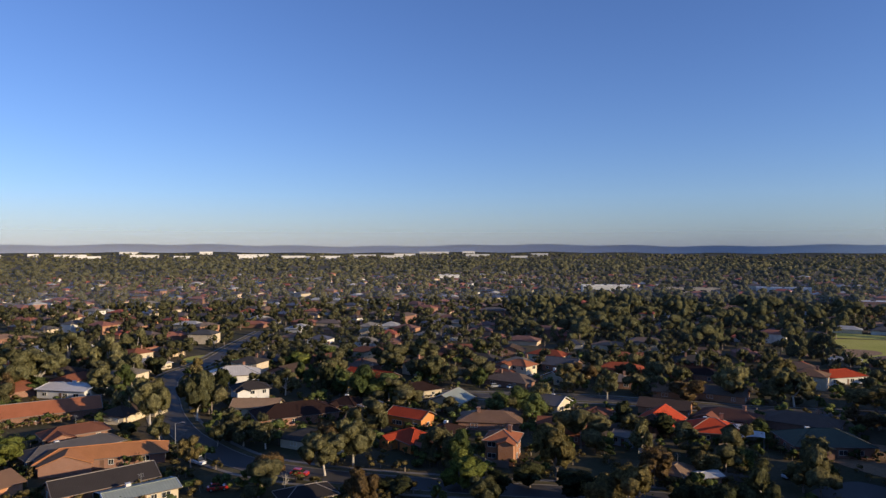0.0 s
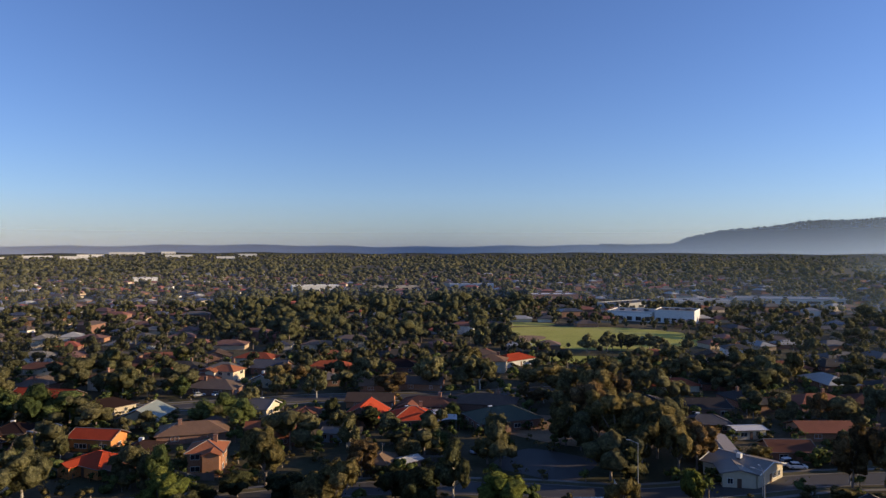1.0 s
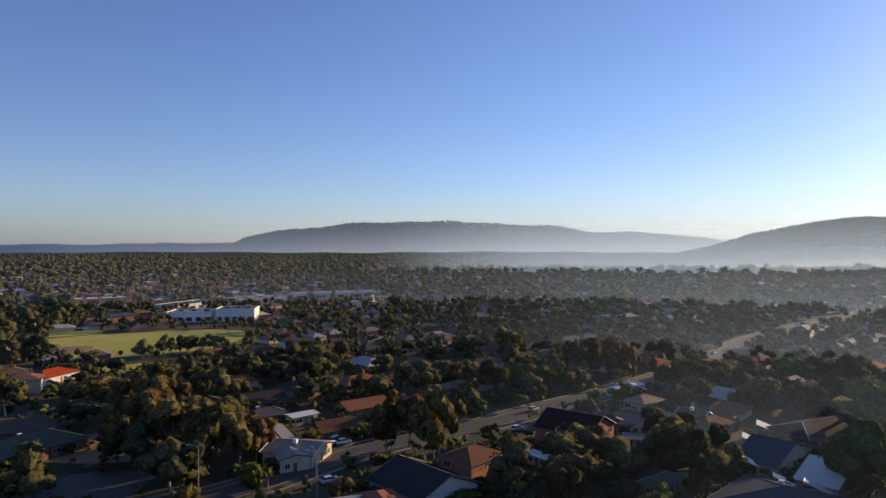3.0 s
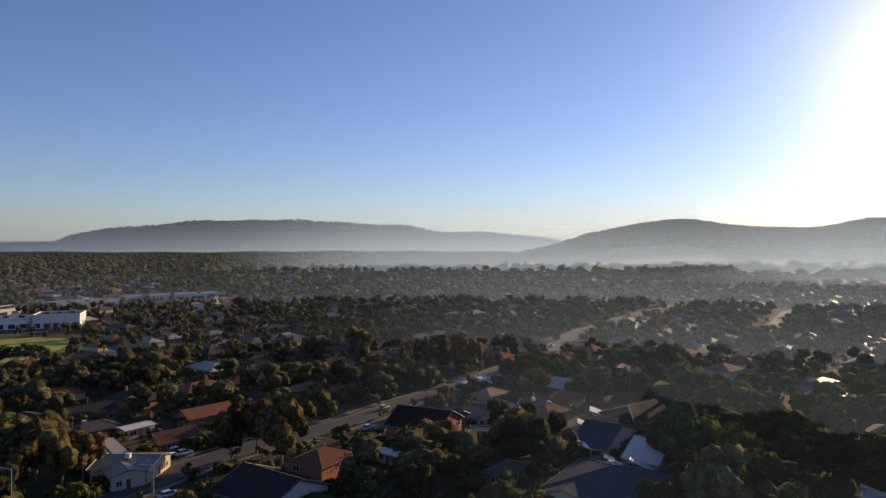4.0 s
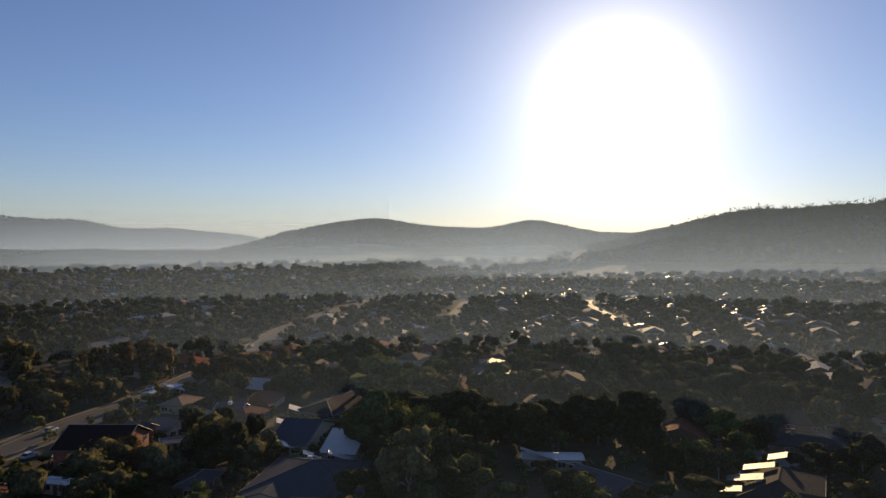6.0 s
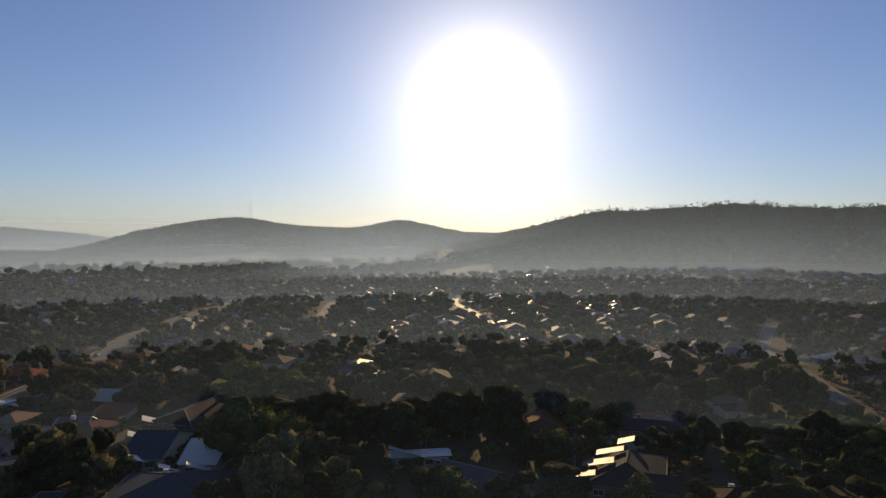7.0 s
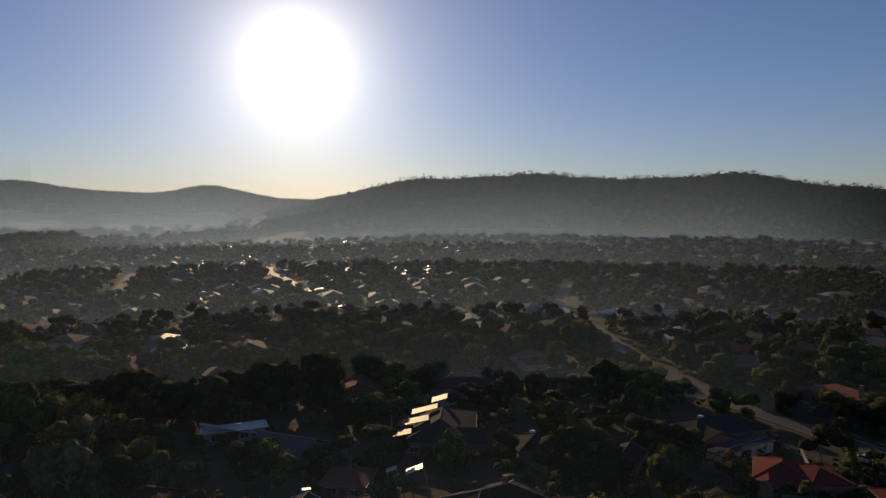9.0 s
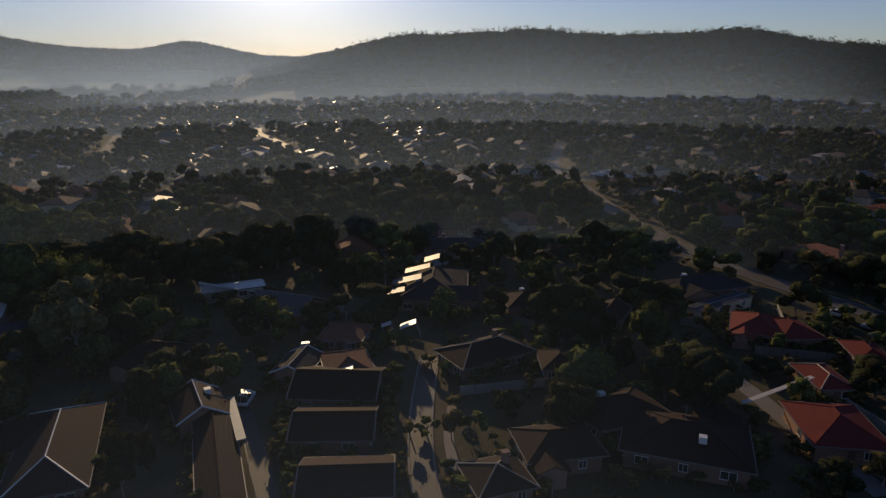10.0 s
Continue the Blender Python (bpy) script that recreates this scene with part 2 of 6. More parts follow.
# pale capping colour standing in for sun-lit ridge caps
RIDGE_GLINT = paint("ridge_glint", (0.26, 0.22, 0.19), 0.5, 0.15, 2.0)
GUTTER = paint("gutter_paint", (0.16, 0.13, 0.11), 0.6)
DOOR = paint("door_paint", (0.16, 0.09, 0.06), 0.5)
ASPHALT = paint("asphalt", (0.06, 0.052, 0.046), 0.72, 0.2, 0.12)
CONCRETE = paint("concrete", (0.2, 0.178, 0.155), 0.85, 0.2, 0.3)
PALING = paint("fence_timber", (0.19, 0.15, 0.12), 0.85, 0.3, 0.8)
STEELFENCE = paint("fence_steel", (0.3, 0.29, 0.25), 0.5, 0.15, 0.5)
GALV = paint("galvanised_steel", (0.42, 0.43, 0.44), 0.45, 0.15, 3.0, 0.6)
POLE_WOOD = paint("pole_timber", (0.2, 0.16, 0.13), 0.9, 0.3, 3.0)
BARK = paint("bark_grey", (0.21, 0.17, 0.14), 0.9, 0.4, 1.2)
PALEBARK = paint("bark_pale", (0.5, 0.45, 0.38), 0.8, 0.3, 1.2)
RUBBER = paint("rubber", (0.02, 0.02, 0.02), 0.8)
CANVAS = paint("white_canvas", (0.78, 0.77, 0.74), 0.6, 0.08, 0.4)
GROUND = earthen("dry_ground", [(0.3, (0.04, 0.045, 0.02)), (0.45, (0.065, 0.06, 0.03)), (0.56, (0.11, 0.085, 0.05)), (0.7, (0.05, 0.055, 0.025))], forest=True)
VERGE = earthen("dry_verge", [(0.3, (0.07, 0.065, 0.03)), (0.5, (0.12, 0.1, 0.055)), (0.7, (0.09, 0.085, 0.04))], (0.05, 0.3, 1.2))
TURF = earthen("mown_turf", [(0.3, (0.3, 0.31, 0.06)), (0.5, (0.4, 0.38, 0.08)), (0.7, (0.46, 0.41, 0.13))])
PASTURE = earthen("dry_pasture", [(0.3, (0.2, 0.2, 0.09)), (0.5, (0.32, 0.29, 0.15)), (0.7, (0.26, 0.25, 0.11))], (0.004, 0.02, 0.3))
SOIL = earthen("bare_soil", [(0.3, (0.2, 0.12, 0.07)), (0.5, (0.3, 0.19, 0.11)), (0.7, (0.24, 0.16, 0.09))], (0.03, 0.15, 1.2))
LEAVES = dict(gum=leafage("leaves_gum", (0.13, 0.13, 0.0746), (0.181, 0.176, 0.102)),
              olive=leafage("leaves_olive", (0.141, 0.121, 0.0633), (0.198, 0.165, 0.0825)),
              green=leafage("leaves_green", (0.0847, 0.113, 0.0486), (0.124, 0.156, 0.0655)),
              # dark green trees, and crowns darkened on the sunward bearings
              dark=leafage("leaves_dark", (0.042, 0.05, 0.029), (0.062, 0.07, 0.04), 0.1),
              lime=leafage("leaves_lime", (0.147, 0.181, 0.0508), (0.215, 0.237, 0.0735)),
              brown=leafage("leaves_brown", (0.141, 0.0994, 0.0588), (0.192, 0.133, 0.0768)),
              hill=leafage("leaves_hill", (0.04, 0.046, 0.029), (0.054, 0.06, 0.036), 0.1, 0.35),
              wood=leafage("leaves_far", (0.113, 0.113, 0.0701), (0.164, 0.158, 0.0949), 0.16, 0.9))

# ---- mesh helpers ----
def mesh_object(name, bm, material, parent=None, label=""):
    me = bpy.data.meshes.new(name)
    bm.to_mesh(me)
    bm.free()
    for m in material if isinstance(material, (list, tuple)) else [material]:
        me.materials.append(m)
    ob = new(name, me)
    if parent:
        ob.parent = parent
    return tagged(ob, label)


def part(name, bm, material, parent, label=""):
    """One mesh object under a thing or a part."""
    return mesh_object(name, bm, material, parent, label)


def shared(name, me, parent, m, label=""):
    """One more object on a mesh that others use too."""
    ob = new(name, me)
    ob.parent = parent
    ob.matrix_basis = m
    return tagged(ob, label)


def metric_uv(bm):
    """UV in metres: u level along each face, v up its slope."""
    uv = bm.loops.layers.uv.verify()
    bm.normal_update()
    for f in bm.faces:
        n = f.normal
        e = Vector((-n.y, n.x, 0))
        e = e.normalized() if e.length > 1e-3 else Vector((1, 0, 0))
        up = n.cross(e)
        for lp in f.loops:
            lp[uv].uv = (lp.vert.co.dot(e), lp.vert.co.dot(up))
    return bm


def box(bm, x0, y0, z0, x1, y1, z1):
    vs = [bm.verts.new((x, y, z)) for z in (z0, z1) for x, y in ((x0, y0), (x1, y0), (x1, y1), (x0, y1))]
    for q in ((3, 2, 1, 0), (4, 5, 6, 7), (0, 1, 5, 4), (1, 2, 6, 5), (2, 3, 7, 6), (3, 0, 4, 7)):
        bm.faces.new([vs[i] for i in q])
    return bm


def boxed(*a):
    return metric_uv(box(bmesh.new(), *a))


def tube(bm, a, b, ra, rb, sides=6):
    a, b = Vector(a), Vector(b)
    q = (b - a).to_track_quat("Z", "Y")
    rings = []
    for c, r in ((a, ra), (b, rb)):
        rings.append([bm.verts.new(c + q @ Vector((r * math.cos(2 * math.pi * i / sides), r * math.sin(2 * math.pi * i / sides), 0))) for i in range(sides)])
    for i in range(sides):
        j = (i + 1) % sides
        bm.faces.new((rings[0][i], rings[0][j], rings[1][j], rings[1][i]))
    bm.faces.new(rings[1])
    bm.faces.new(rings[0][::-1])
    return bm


# ---- terrain ----
EYE_Z = 52.0
FAR_RANGE = ((42, 0.06), (45, 0.5), (48, 1.05), (51, 0.85), (54, 1.61), (58, 1.75), (62, 1.83), (66, 1.63), (70, 1.42), (73, 0.82), (77, 1.06), (81, 0.78), (85, 0.45))
MID_HILL = ((82, 0.21), (86, 0.5), (90, 1.13), (94, 1.57), (98, 0.93), (102, 0.88), (107, 1.58), (111, 0.79), (116, 0.7))
NEAR_HILL = ((112, 0.41), (117, 0.52), (121, 1.09), (125, 1.88), (130, 2.04), (135, 2.28), (140, 1.87), (145, 1.86), (150, 2.05), (154, 1.33), (159, 1.17), (165, 0.6))


def crest(az, bumps, width, r0, lift):
    e = sum(a * np.exp(-((az - c) / width) ** 2) for c, a in bumps)
    return lift * EYE_Z * np.clip(e / 0.8, 0, 1) + r0 * np.tan(np.radians(e))


def ground_z(x, y):
    """Height of the ground: a flat plain, hills to one side, a low rim at the horizon."""
    x, y = np.asarray(x, float), np.asarray(y, float)
    r, az = np.hypot(x, y), np.degrees(np.arctan2(x, y))
    s = np.clip((r - 2600) / 2000, 0, 1)
    rim = (s * s * (3 - 2 * s)) * (76 + 6 * np.sin(az * 0.21) + 4 * np.sin(az * 0.9))
    near = crest(az, NEAR_HILL, 3.6, 1750, 1) * np.exp(-((r - 1750) / 430) ** 2)
    mid = crest(az, MID_HILL, 3.2, 2500, 1) * np.exp(-((r - 2500) / 520) ** 2)
    far = crest(az, FAR_RANGE, 2.8, 4300, 1) * np.exp(-((r - 4300) / 420) ** 2)
    rough = 1.5 * np.sin(x * 0.013) * np.sin(y * 0.011) * np.clip((r - 700) / 500, 0, 1)
    return np.maximum.reduce([rim, near, mid, far]) + rough


def make_ground():
    radii = [0.0, 30, 60, 100, 150, 220, 300, 400, 500, 600, 700, 800, 900] + list(np.arange(960, 3000, 60)) + list(np.arange(3000, 4960, 80))
    n = 480
    ang = np.linspace(0, 2 * np.pi, n, endpoint=False)
    verts = [(0, 0, 0)]
    for r in radii[1:]:
        x, y = r * np.sin(ang), r * np.cos(ang)
        verts += list(zip(x, y, ground_z(x, y)))
    faces = [(0, 1 + (i + 1) % n, 1 + i) for i in range(n)]
    for k in range(len(radii) - 2):
        a, b = 1 + k * n, 1 + (k + 1) * n
        faces += [(a + i, a + (i + 1) % n, b + (i + 1) % n, b + i) for i in range(n)]
    me = bpy.data.meshes.new("ground")
    me.from_pydata(verts, [], faces)
    me.materials.append(GROUND)
    for p in me.polygons:
        p.use_smooth = True
    return tagged(new("ground", me), "dry grass and bare soil of a broad suburban plain rising to hills", "ground", kind="structure")


make_ground()


def patch(name, x, y, rx, ry, rot, material, label, category, power=2.0, n=48, lift=0.03):
    """A flat field or yard: a rounded outline lying on the ground."""
    c, s = math.cos(radians(rot)), math.sin(radians(rot))
    rings = 6
    verts, faces = [], []
    for k in range(1, rings + 1):
        for i in range(n):
            a = 2 * math.pi * i / n
            ca, sa = math.cos(a), math.sin(a)
            m = k / rings / (abs(ca) ** power + abs(sa) ** power) ** (1 / power)
            wob = 1 + 0.03 * math.sin(3 * a + x) if k == rings else 1
            u, v = rx * ca * m * wob, ry * sa * m * wob
            px, py = x + u * c - v * s, y + u * s + v * c
            verts.append((px, py, float(ground_z(px, py)) + lift))
    verts.append((x, y, float(ground_z(x, y)) + lift))
    for i in range(n):
        faces.append((len(verts) - 1, i, (i + 1) % n))
    for k in range(rings - 1):
        faces += [(k * n + i, (k + 1) * n + i, (k + 1) * n + (i + 1) % n, k * n + (i + 1) % n) for i in range(n)]
    me = bpy.data.meshes.new(name)
    me.from_pydata(verts, [], faces)
    me.materials.append(material)
    KEEPOUT.append((x, y, rx * 0.98, ry * 0.98, rot))
    return tagged(new(name, me), label, category, kind="structure")


KEEPOUT, ROADS, PLOTS = [], [], []


def smooth_line(points, step=6.0):
    """A rounded line through the points, in even steps."""
    p = [Vector((*q, 0)) for q in points]
    p = [p[0] * 2 - p[1]] + p + [p[-1] * 2 - p[-2]]
    out = []
    for i in range(1, len(p) - 2):
        n = max(2, int((p[i + 1] - p[i]).length / step))
        for k in range(n):
            t = k / n
            out.append(0.5 * (2 * p[i] + (p[i + 1] - p[i - 1]) * t + (2 * p[i - 1] - 5 * p[i] + 4 * p[i + 1] - p[i + 2]) * t * t + (3 * p[i] - p[i - 1] - 3 * p[i + 1] + p[i + 2]) * t ** 3))
    return out + [p[-2]]


def ribbon(line, lo, hi, z0, z1):
    """A strip along a line between two offsets, with side faces down to z0."""
    verts, faces = [], []
    for i, q in enumerate(line):
        d = (line[min(i + 1, len(line) - 1)] - line[max(i - 1, 0)]).normalized()
        nrm = Vector((-d.y, d.x, 0))
        for off, z in ((lo, z0), (lo, z1), (hi, z1), (hi, z0)):
            v = q + nrm * off
            verts.append((v.x, v.y, float(ground_z(v.x, v.y)) + z))
    for i in range(len(line) - 1):
        a, b = 4 * i, 4 * i + 4
        for k in range(3):
            faces.append((a + k, b + k, b + k + 1, a + k + 1))
    return verts, faces


def strip_object(name, pieces, material, label, category):
    verts, faces = [], []
    for v, f in pieces:
        faces += [tuple(i + len(verts) for i in q) for q in f]
        verts += v
    me = bpy.data.meshes.new(name)
    me.from_pydata(verts, [], faces)
    me.materials.append(material)
    return tagged(new(name, me), label, category, kind="structure")


def road(points, width, label, paths=True, material=None, verge=True):
    line = smooth_line(points)
    ROADS.append((np.array([(q.x, q.y) for q in line]), width / 2))
    h = width / 2
    strip_object("road", [ribbon(line, -h, h, 0.0, 0.05)], material or ASPHALT, label, "road")
    strip_object("kerb", [ribbon(line, -h - 0.3, -h - 0.004, 0.0, 0.16), ribbon(line, h + 0.004, h + 0.3, 0.0, 0.16)], CONCRETE, "pale concrete kerb beside the asphalt road", "kerb")
    if verge:
        strip_object("verge", [ribbon(line, h + 0.31, h + 2.3, 0.0, 0.07), ribbon(line, -h - 2.3, -h - 0.31, 0.0, 0.07)], VERGE, "dry grass verge beside the kerb", "verge")
    if paths:
        strip_object("pavement", [ribbon(line, h + 2.4, h + 3.5, 0.0, 0.1), ribbon(line, -h - 3.5, -h - 2.4, 0.0, 0.1)], CONCRETE, "narrow concrete footpath on the grass verge", "footpath")


road([(-112, 420), (-110, 345), (-108, 302), (-110, 268), (-92, 222), (-76, 192), (-62, 174), (-45, 159), (-20, 150), (10, 144), (45, 138), (76, 123), (99, 109), (137, 101), (156, 94),
      (179, 83), (206, 75), (235, 64), (270, 54), (334, 40), (416, 29), (506, 5), (640, -40)], 7.5, "sunlit grey asphalt suburban road between verges")
road([(-20, 240), (46, 231), (71, 224), (101, 214), (150, 204)], 7.0, "narrow grey asphalt side street behind red-roofed houses")
road([(340, -370), (255, -272), (200, -234), (154, -200), (127, -184), (105, -173), (83, -166), (40, -158), (-10, -160)], 6.2, "grey asphalt street with brown dusty edges", False, None, False)
road([(93, -68), (80, -57), (68, -48), (56, -41), (40, -34)], 3.2, "dark asphalt court between houses in the shade", False, None, False)
road([(440, -76), (530, -103), (640, -133)], 6.5, "distant street shining in the low sun", False)
road([(400, -190), (430, -196), (505, -214), (560, -226), (630, -258)], 7.0, "distant curved street shining in the low sun", False)
road([(184, -320), (211, -332), (240, -354), (290, -372)], 8.0, "pale street among dark trees")
road([(260, 470), (330, 440), (420, 350), (520, 300), (640, 270)], 8.0, "grey street beside the shopping centre")

DRIVES = [smooth_line([(66, -109), (53, -104.7), (42.3, -98.6), (34.4, -94.3), (24, -89)]), smooth_line([(98, -33), (86.7, -30.7), (77.7, -28.3), (66, -25.5)])]
ROADS.extend((np.array([(q.x, q.y) for q in line]), 2.2) for line in DRIVES)

patch("sports_field", 244, 324, 66, 52, -37, TURF, "mown green sports oval edged with trees", "field", 2.2)
patch("sports_field", 203, 247, 35, 11, -39, TURF, "narrow strip of green park grass", "field", 3)
patch("sports_field", 240, 400, 26, 14, -31, TURF, "mown green playing field beside dark trees", "field", 2.4)
patch("grass_verge", -102, 315, 20, 13, 0, TURF, "dry green grass reserve beside the road", "grass", 3)
patch("bare_ground", 196, 332, 24, 13, 10, SOIL, "pale sandy bare ground beside the oval", "ground", 2.2, lift=0.09)
patch("bare_ground", 113, 157, 14, 24, 30, SOIL, "bare brown earth crossed by tree shadows", "ground", 2.3, lift=0.07)
patch("car_park", 90, 136, 10, 11, 30, ASPHALT, "dark asphalt yard in deep tree shade", "yard", 5)
patch("forecourt", 147, -109, 6.5, 8, 20, CONCRETE, "pale concrete forecourt beside a gabled house", "yard", 4)
patch("sports_field", 150, 790, 60, 22, 5, TURF, "distant school playing field among trees", "field", 3)
patch("pasture", 1835, 60, 190, 330, 4, PASTURE, "pale dry pasture at the foot of misty hills", "pasture", 2.6, lift=1.2)
patch("pasture", 1790, -480, 150, 200, -14, PASTURE, "pale dry pasture below wooded hills", "pasture", 2.6, lift=1.2)
patch("pasture", 1090, -470, 150, 40, -35, PASTURE, "pale paddock at the foot of a wooded hill", "pasture", 2.4)

# ---- houses ----
def block_faces(bm, w, d, z0, z1):
    return box(bm, -w / 2, -d / 2, z0, w / 2, d / 2, z1)


def roof_shape(w, d, eave, pitch, kind):
    """Outline of a roof: rim corners, ridge ends, and the faces' corner order."""
    k = math.tan(radians(pitch))
    rim = [(-w / 2, -d / 2), (w / 2, -d / 2), (w / 2, d / 2), (-w / 2, d / 2)]
    if kind == "hip":
        half = min(w, d) / 2
        top = eave + half * k
        ridge = [(-(w / 2 - half), 0), (w / 2 - half, 0)] if w >= d else [(0, -(d / 2 - half)), (0, d / 2 - half)]
        order = [(0, 1, 5, 4), (2, 3, 4, 5), (1, 2, 5), (3, 0, 4)] if w >= d else [(1, 2, 5, 4), (3, 0, 4, 5), (0, 1, 4), (2, 3, 5)]
    elif kind == "gx":
        top = eave + d / 2 * k
        ridge, order = [(-w / 2, 0), (w / 2, 0)], [(0, 1, 5, 4), (2, 3, 4, 5)]
    else:
        top = eave + w / 2 * k
        ridge, order = [(0, -d / 2), (0, d / 2)], [(1, 2, 5, 4), (3, 0, 4, 5)]
    return rim, ridge, top, order


def roof_mesh(w, d, eave, pitch, kind, thick=0.16):
    rim, ridge, top, order = roof_shape(w, d, eave, pitch, kind)
    bm = bmesh.new()
    up = [bm.verts.new((x, y, eave)) for x, y in rim] + [bm.verts.new((x, y, top)) for x, y in ridge]
    lo = [bm.verts.new((x, y, eave - thick)) for x, y in rim] + [bm.verts.new((x, y, top - thick)) for x, y in ridge]
    for q in order:
        if len(set(tuple(round(c, 4) for c in up[i].co) for i in q)) < 3:
            continue
        bm.faces.new([up[i] for i in q])
        bm.faces.new([lo[i] for i in q][::-1])
    if kind == "hip":
        sides = [(0, 1), (1, 2), (2, 3), (3, 0)]
    elif kind == "gx":
        sides = [(0, 1), (1, 5), (5, 2), (2, 3), (3, 4), (4, 0)]
    else:
        sides = [(1, 2), (2, 5), (5, 3), (3, 0), (0, 4), (4, 1)]
    for a, b in sides:
        bm.faces.new((up[a], lo[a], lo[b], up[b]))
    bmesh.ops.remove_doubles(bm, verts=bm.verts, dist=1e-4)
    bmesh.ops.recalc_face_normals(bm, faces=bm.faces)
    return metric_uv(bm)


def capping_mesh(w, d, eave, pitch, kind):
    """Ridge and hip tiles as a narrow raised line."""
    rim, ridge, top, _ = roof_shape(w, d, eave, pitch, kind)
    bm = bmesh.new()
    a, b = (Vector((*q, top + 0.02)) for q in ridge)
    lines = [(a, b)] if (b - a).length > 0.3 else []
    if kind == "hip":
        ends = (a, b, b, a) if w >= d else (a, a, b, b)
        lines += [(Vector((*q, eave + 0.02)), e) for q, e in zip(rim, ends)]
    for p, q in lines:
        tube(bm, p, q, 0.1, 0.1, 5)
    return bm


def wall_mesh(w, d, eave, pitch, kind):
    bm = bmesh.new()
    z = eave - 0.17
    lo = [bm.verts.new((x, y, -0.3)) for x, y in ((-w / 2, -d / 2), (w / 2, -d / 2), (w / 2, d / 2), (-w / 2, d / 2))]
    up = [bm.verts.new((v.co.x, v.co.y, z)) for v in lo]
    k = math.tan(radians(pitch))
    side = {}
    if kind == "gx":
        side = {1: bm.verts.new((w / 2, 0, z + d / 2 * k)), 3: bm.verts.new((-w / 2, 0, z + d / 2 * k))}
    elif kind == "gy":
        side = {0: bm.verts.new((0, -d / 2, z + w / 2 * k)), 2: bm.verts.new((0, d / 2, z + w / 2 * k))}
    for i in range(4):
        j = (i + 1) % 4
        bm.faces.new([lo[i], lo[j], up[j]] + ([side[i]] if i in side else []) + [up[i]])
    bm.faces.new(lo[::-1])
    if kind == "hip":
        bm.faces.new(up)
    return metric_uv(bm)


def gutter_mesh(w, d, eave, kind, side):
    """A gutter: a ring round a hipped roof, or one straight run on a gabled one."""
    t, h, g = 0.12, 0.15, 0.004
    bm = bmesh.new()
    if kind == "gx":
        y = side * (d / 2 + t / 2 + g)
        return box(bm, -w / 2, y - t / 2, eave - h, w / 2, y + t / 2, eave + 0.01)
    if kind == "gy":
        x = side * (w / 2 + t / 2 + g)
        return box(bm, x - t / 2, -d / 2, eave - h, x + t / 2, d / 2, eave + 0.01)
    rings = []
    for o, z in ((g, eave - h), (g + t, eave - h), (g + t, eave + 0.01), (g, eave + 0.01)):
        rings.append([bm.verts.new((sx * (w / 2 + o), sy * (d / 2 + o), z)) for sx, sy in ((-1, -1), (1, -1), (1, 1), (-1, 1))])
    for a, b in zip(rings, rings[1:] + rings[:1]):
        for i in range(4):
            bm.faces.new((a[i], a[(i + 1) % 4], b[(i + 1) % 4], b[i]))
    return bm


WINDOW_MESH = {}


def window_meshes(ww, wh):
    key = (ww, wh)
    if key not in WINDOW_MESH:
        bm = bmesh.new()
        f = 0.07
        for a in ((-ww / 2, 0, -wh / 2, -ww / 2 + f, 0.1, wh / 2), (ww / 2 - f, 0, -wh / 2, ww / 2, 0.1, wh / 2), (-ww / 2 + f, 0, wh / 2 - f, ww / 2 - f, 0.1, wh / 2),
                  (-ww / 2 + f, 0, -wh / 2, ww / 2 - f, 0.14, -wh / 2 + f), (-f / 2, 0, -wh / 2 + f, f / 2, 0.09, wh / 2 - f)):
            box(bm, *a)
        frame_me = bpy.data.meshes.new("window_frame")
        bm.to_mesh(frame_me)
        bm.free()
        frame_me.materials.append(TRIM)
        bm = box(bmesh.new(), -ww / 2 + f, 0.005, -wh / 2 + f, ww / 2 - f, 0.05, wh / 2 - f)
        pane_me = bpy.data.meshes.new("pane")
        bm.to_mesh(pane_me)
        bm.free()
        pane_me.materials.append(GLASS)
        WINDOW_MESH[key] = (frame_me, pane_me)
    return WINDOW_MESH[key]


def add_windows(base, ww, wd, eave, storeys, rng, most=3, pane=True):
    """Windows on the four walls; local y grows away from each wall."""
    for s in range(storeys):
        zc = 1.45 + s * 2.75
        if zc + 0.7 > eave:
            continue
        for side in range(4):
            run, off = (ww, wd / 2) if side % 2 == 0 else (wd, ww / 2)
            n = max(1, min(most, int(run / 3.6)))
            for i in range(n):
                if rng.random() < 0.15:
                    continue
                u = (i + 0.5) / n * run - run / 2 + rng.uniform(-0.3, 0.3)
                if side == 0 and s == 0 and abs(u) < 1.4:
                    u = 1.9 if u >= 0 else -1.9
                fm, pm = window_meshes(rng.choice((1.2, 1.8, 2.1)), 1.25)
                m = pose(0, 0, 0, 0, 0, (180, 270, 0, 90)[side]) @ pose(u, off + 0.003, zc)
                fr = shared("window", fm, base, m)
                if pane:
                    shared("pane", pm, fr, Matrix())


ROOF_WORDS = dict(terracotta="terracotta-tiled", terracotta_dark="dark red-brown tiled", orange="orange terracotta-tiled", red="bright red", red_dark="dull red tiled", brown="brown-tiled",
                  brown_rib="ribbed brown", slate="slate-grey tiled", charcoal="charcoal", sage="pale sage metal", pale="pale sheet-metal", metal="grey corrugated", blue_metal="blue-grey metal",
                  tan="tan-tiled", moss="mossy dark tiled", mixed="weathered tiled")
WALL_WORDS = dict(brick="brown brick", brick_orange="orange brick", brick_red="red brick", cream="cream rendered", white="white", orange="orange painted", pale_wall="pale grey", blue="blue-grey")


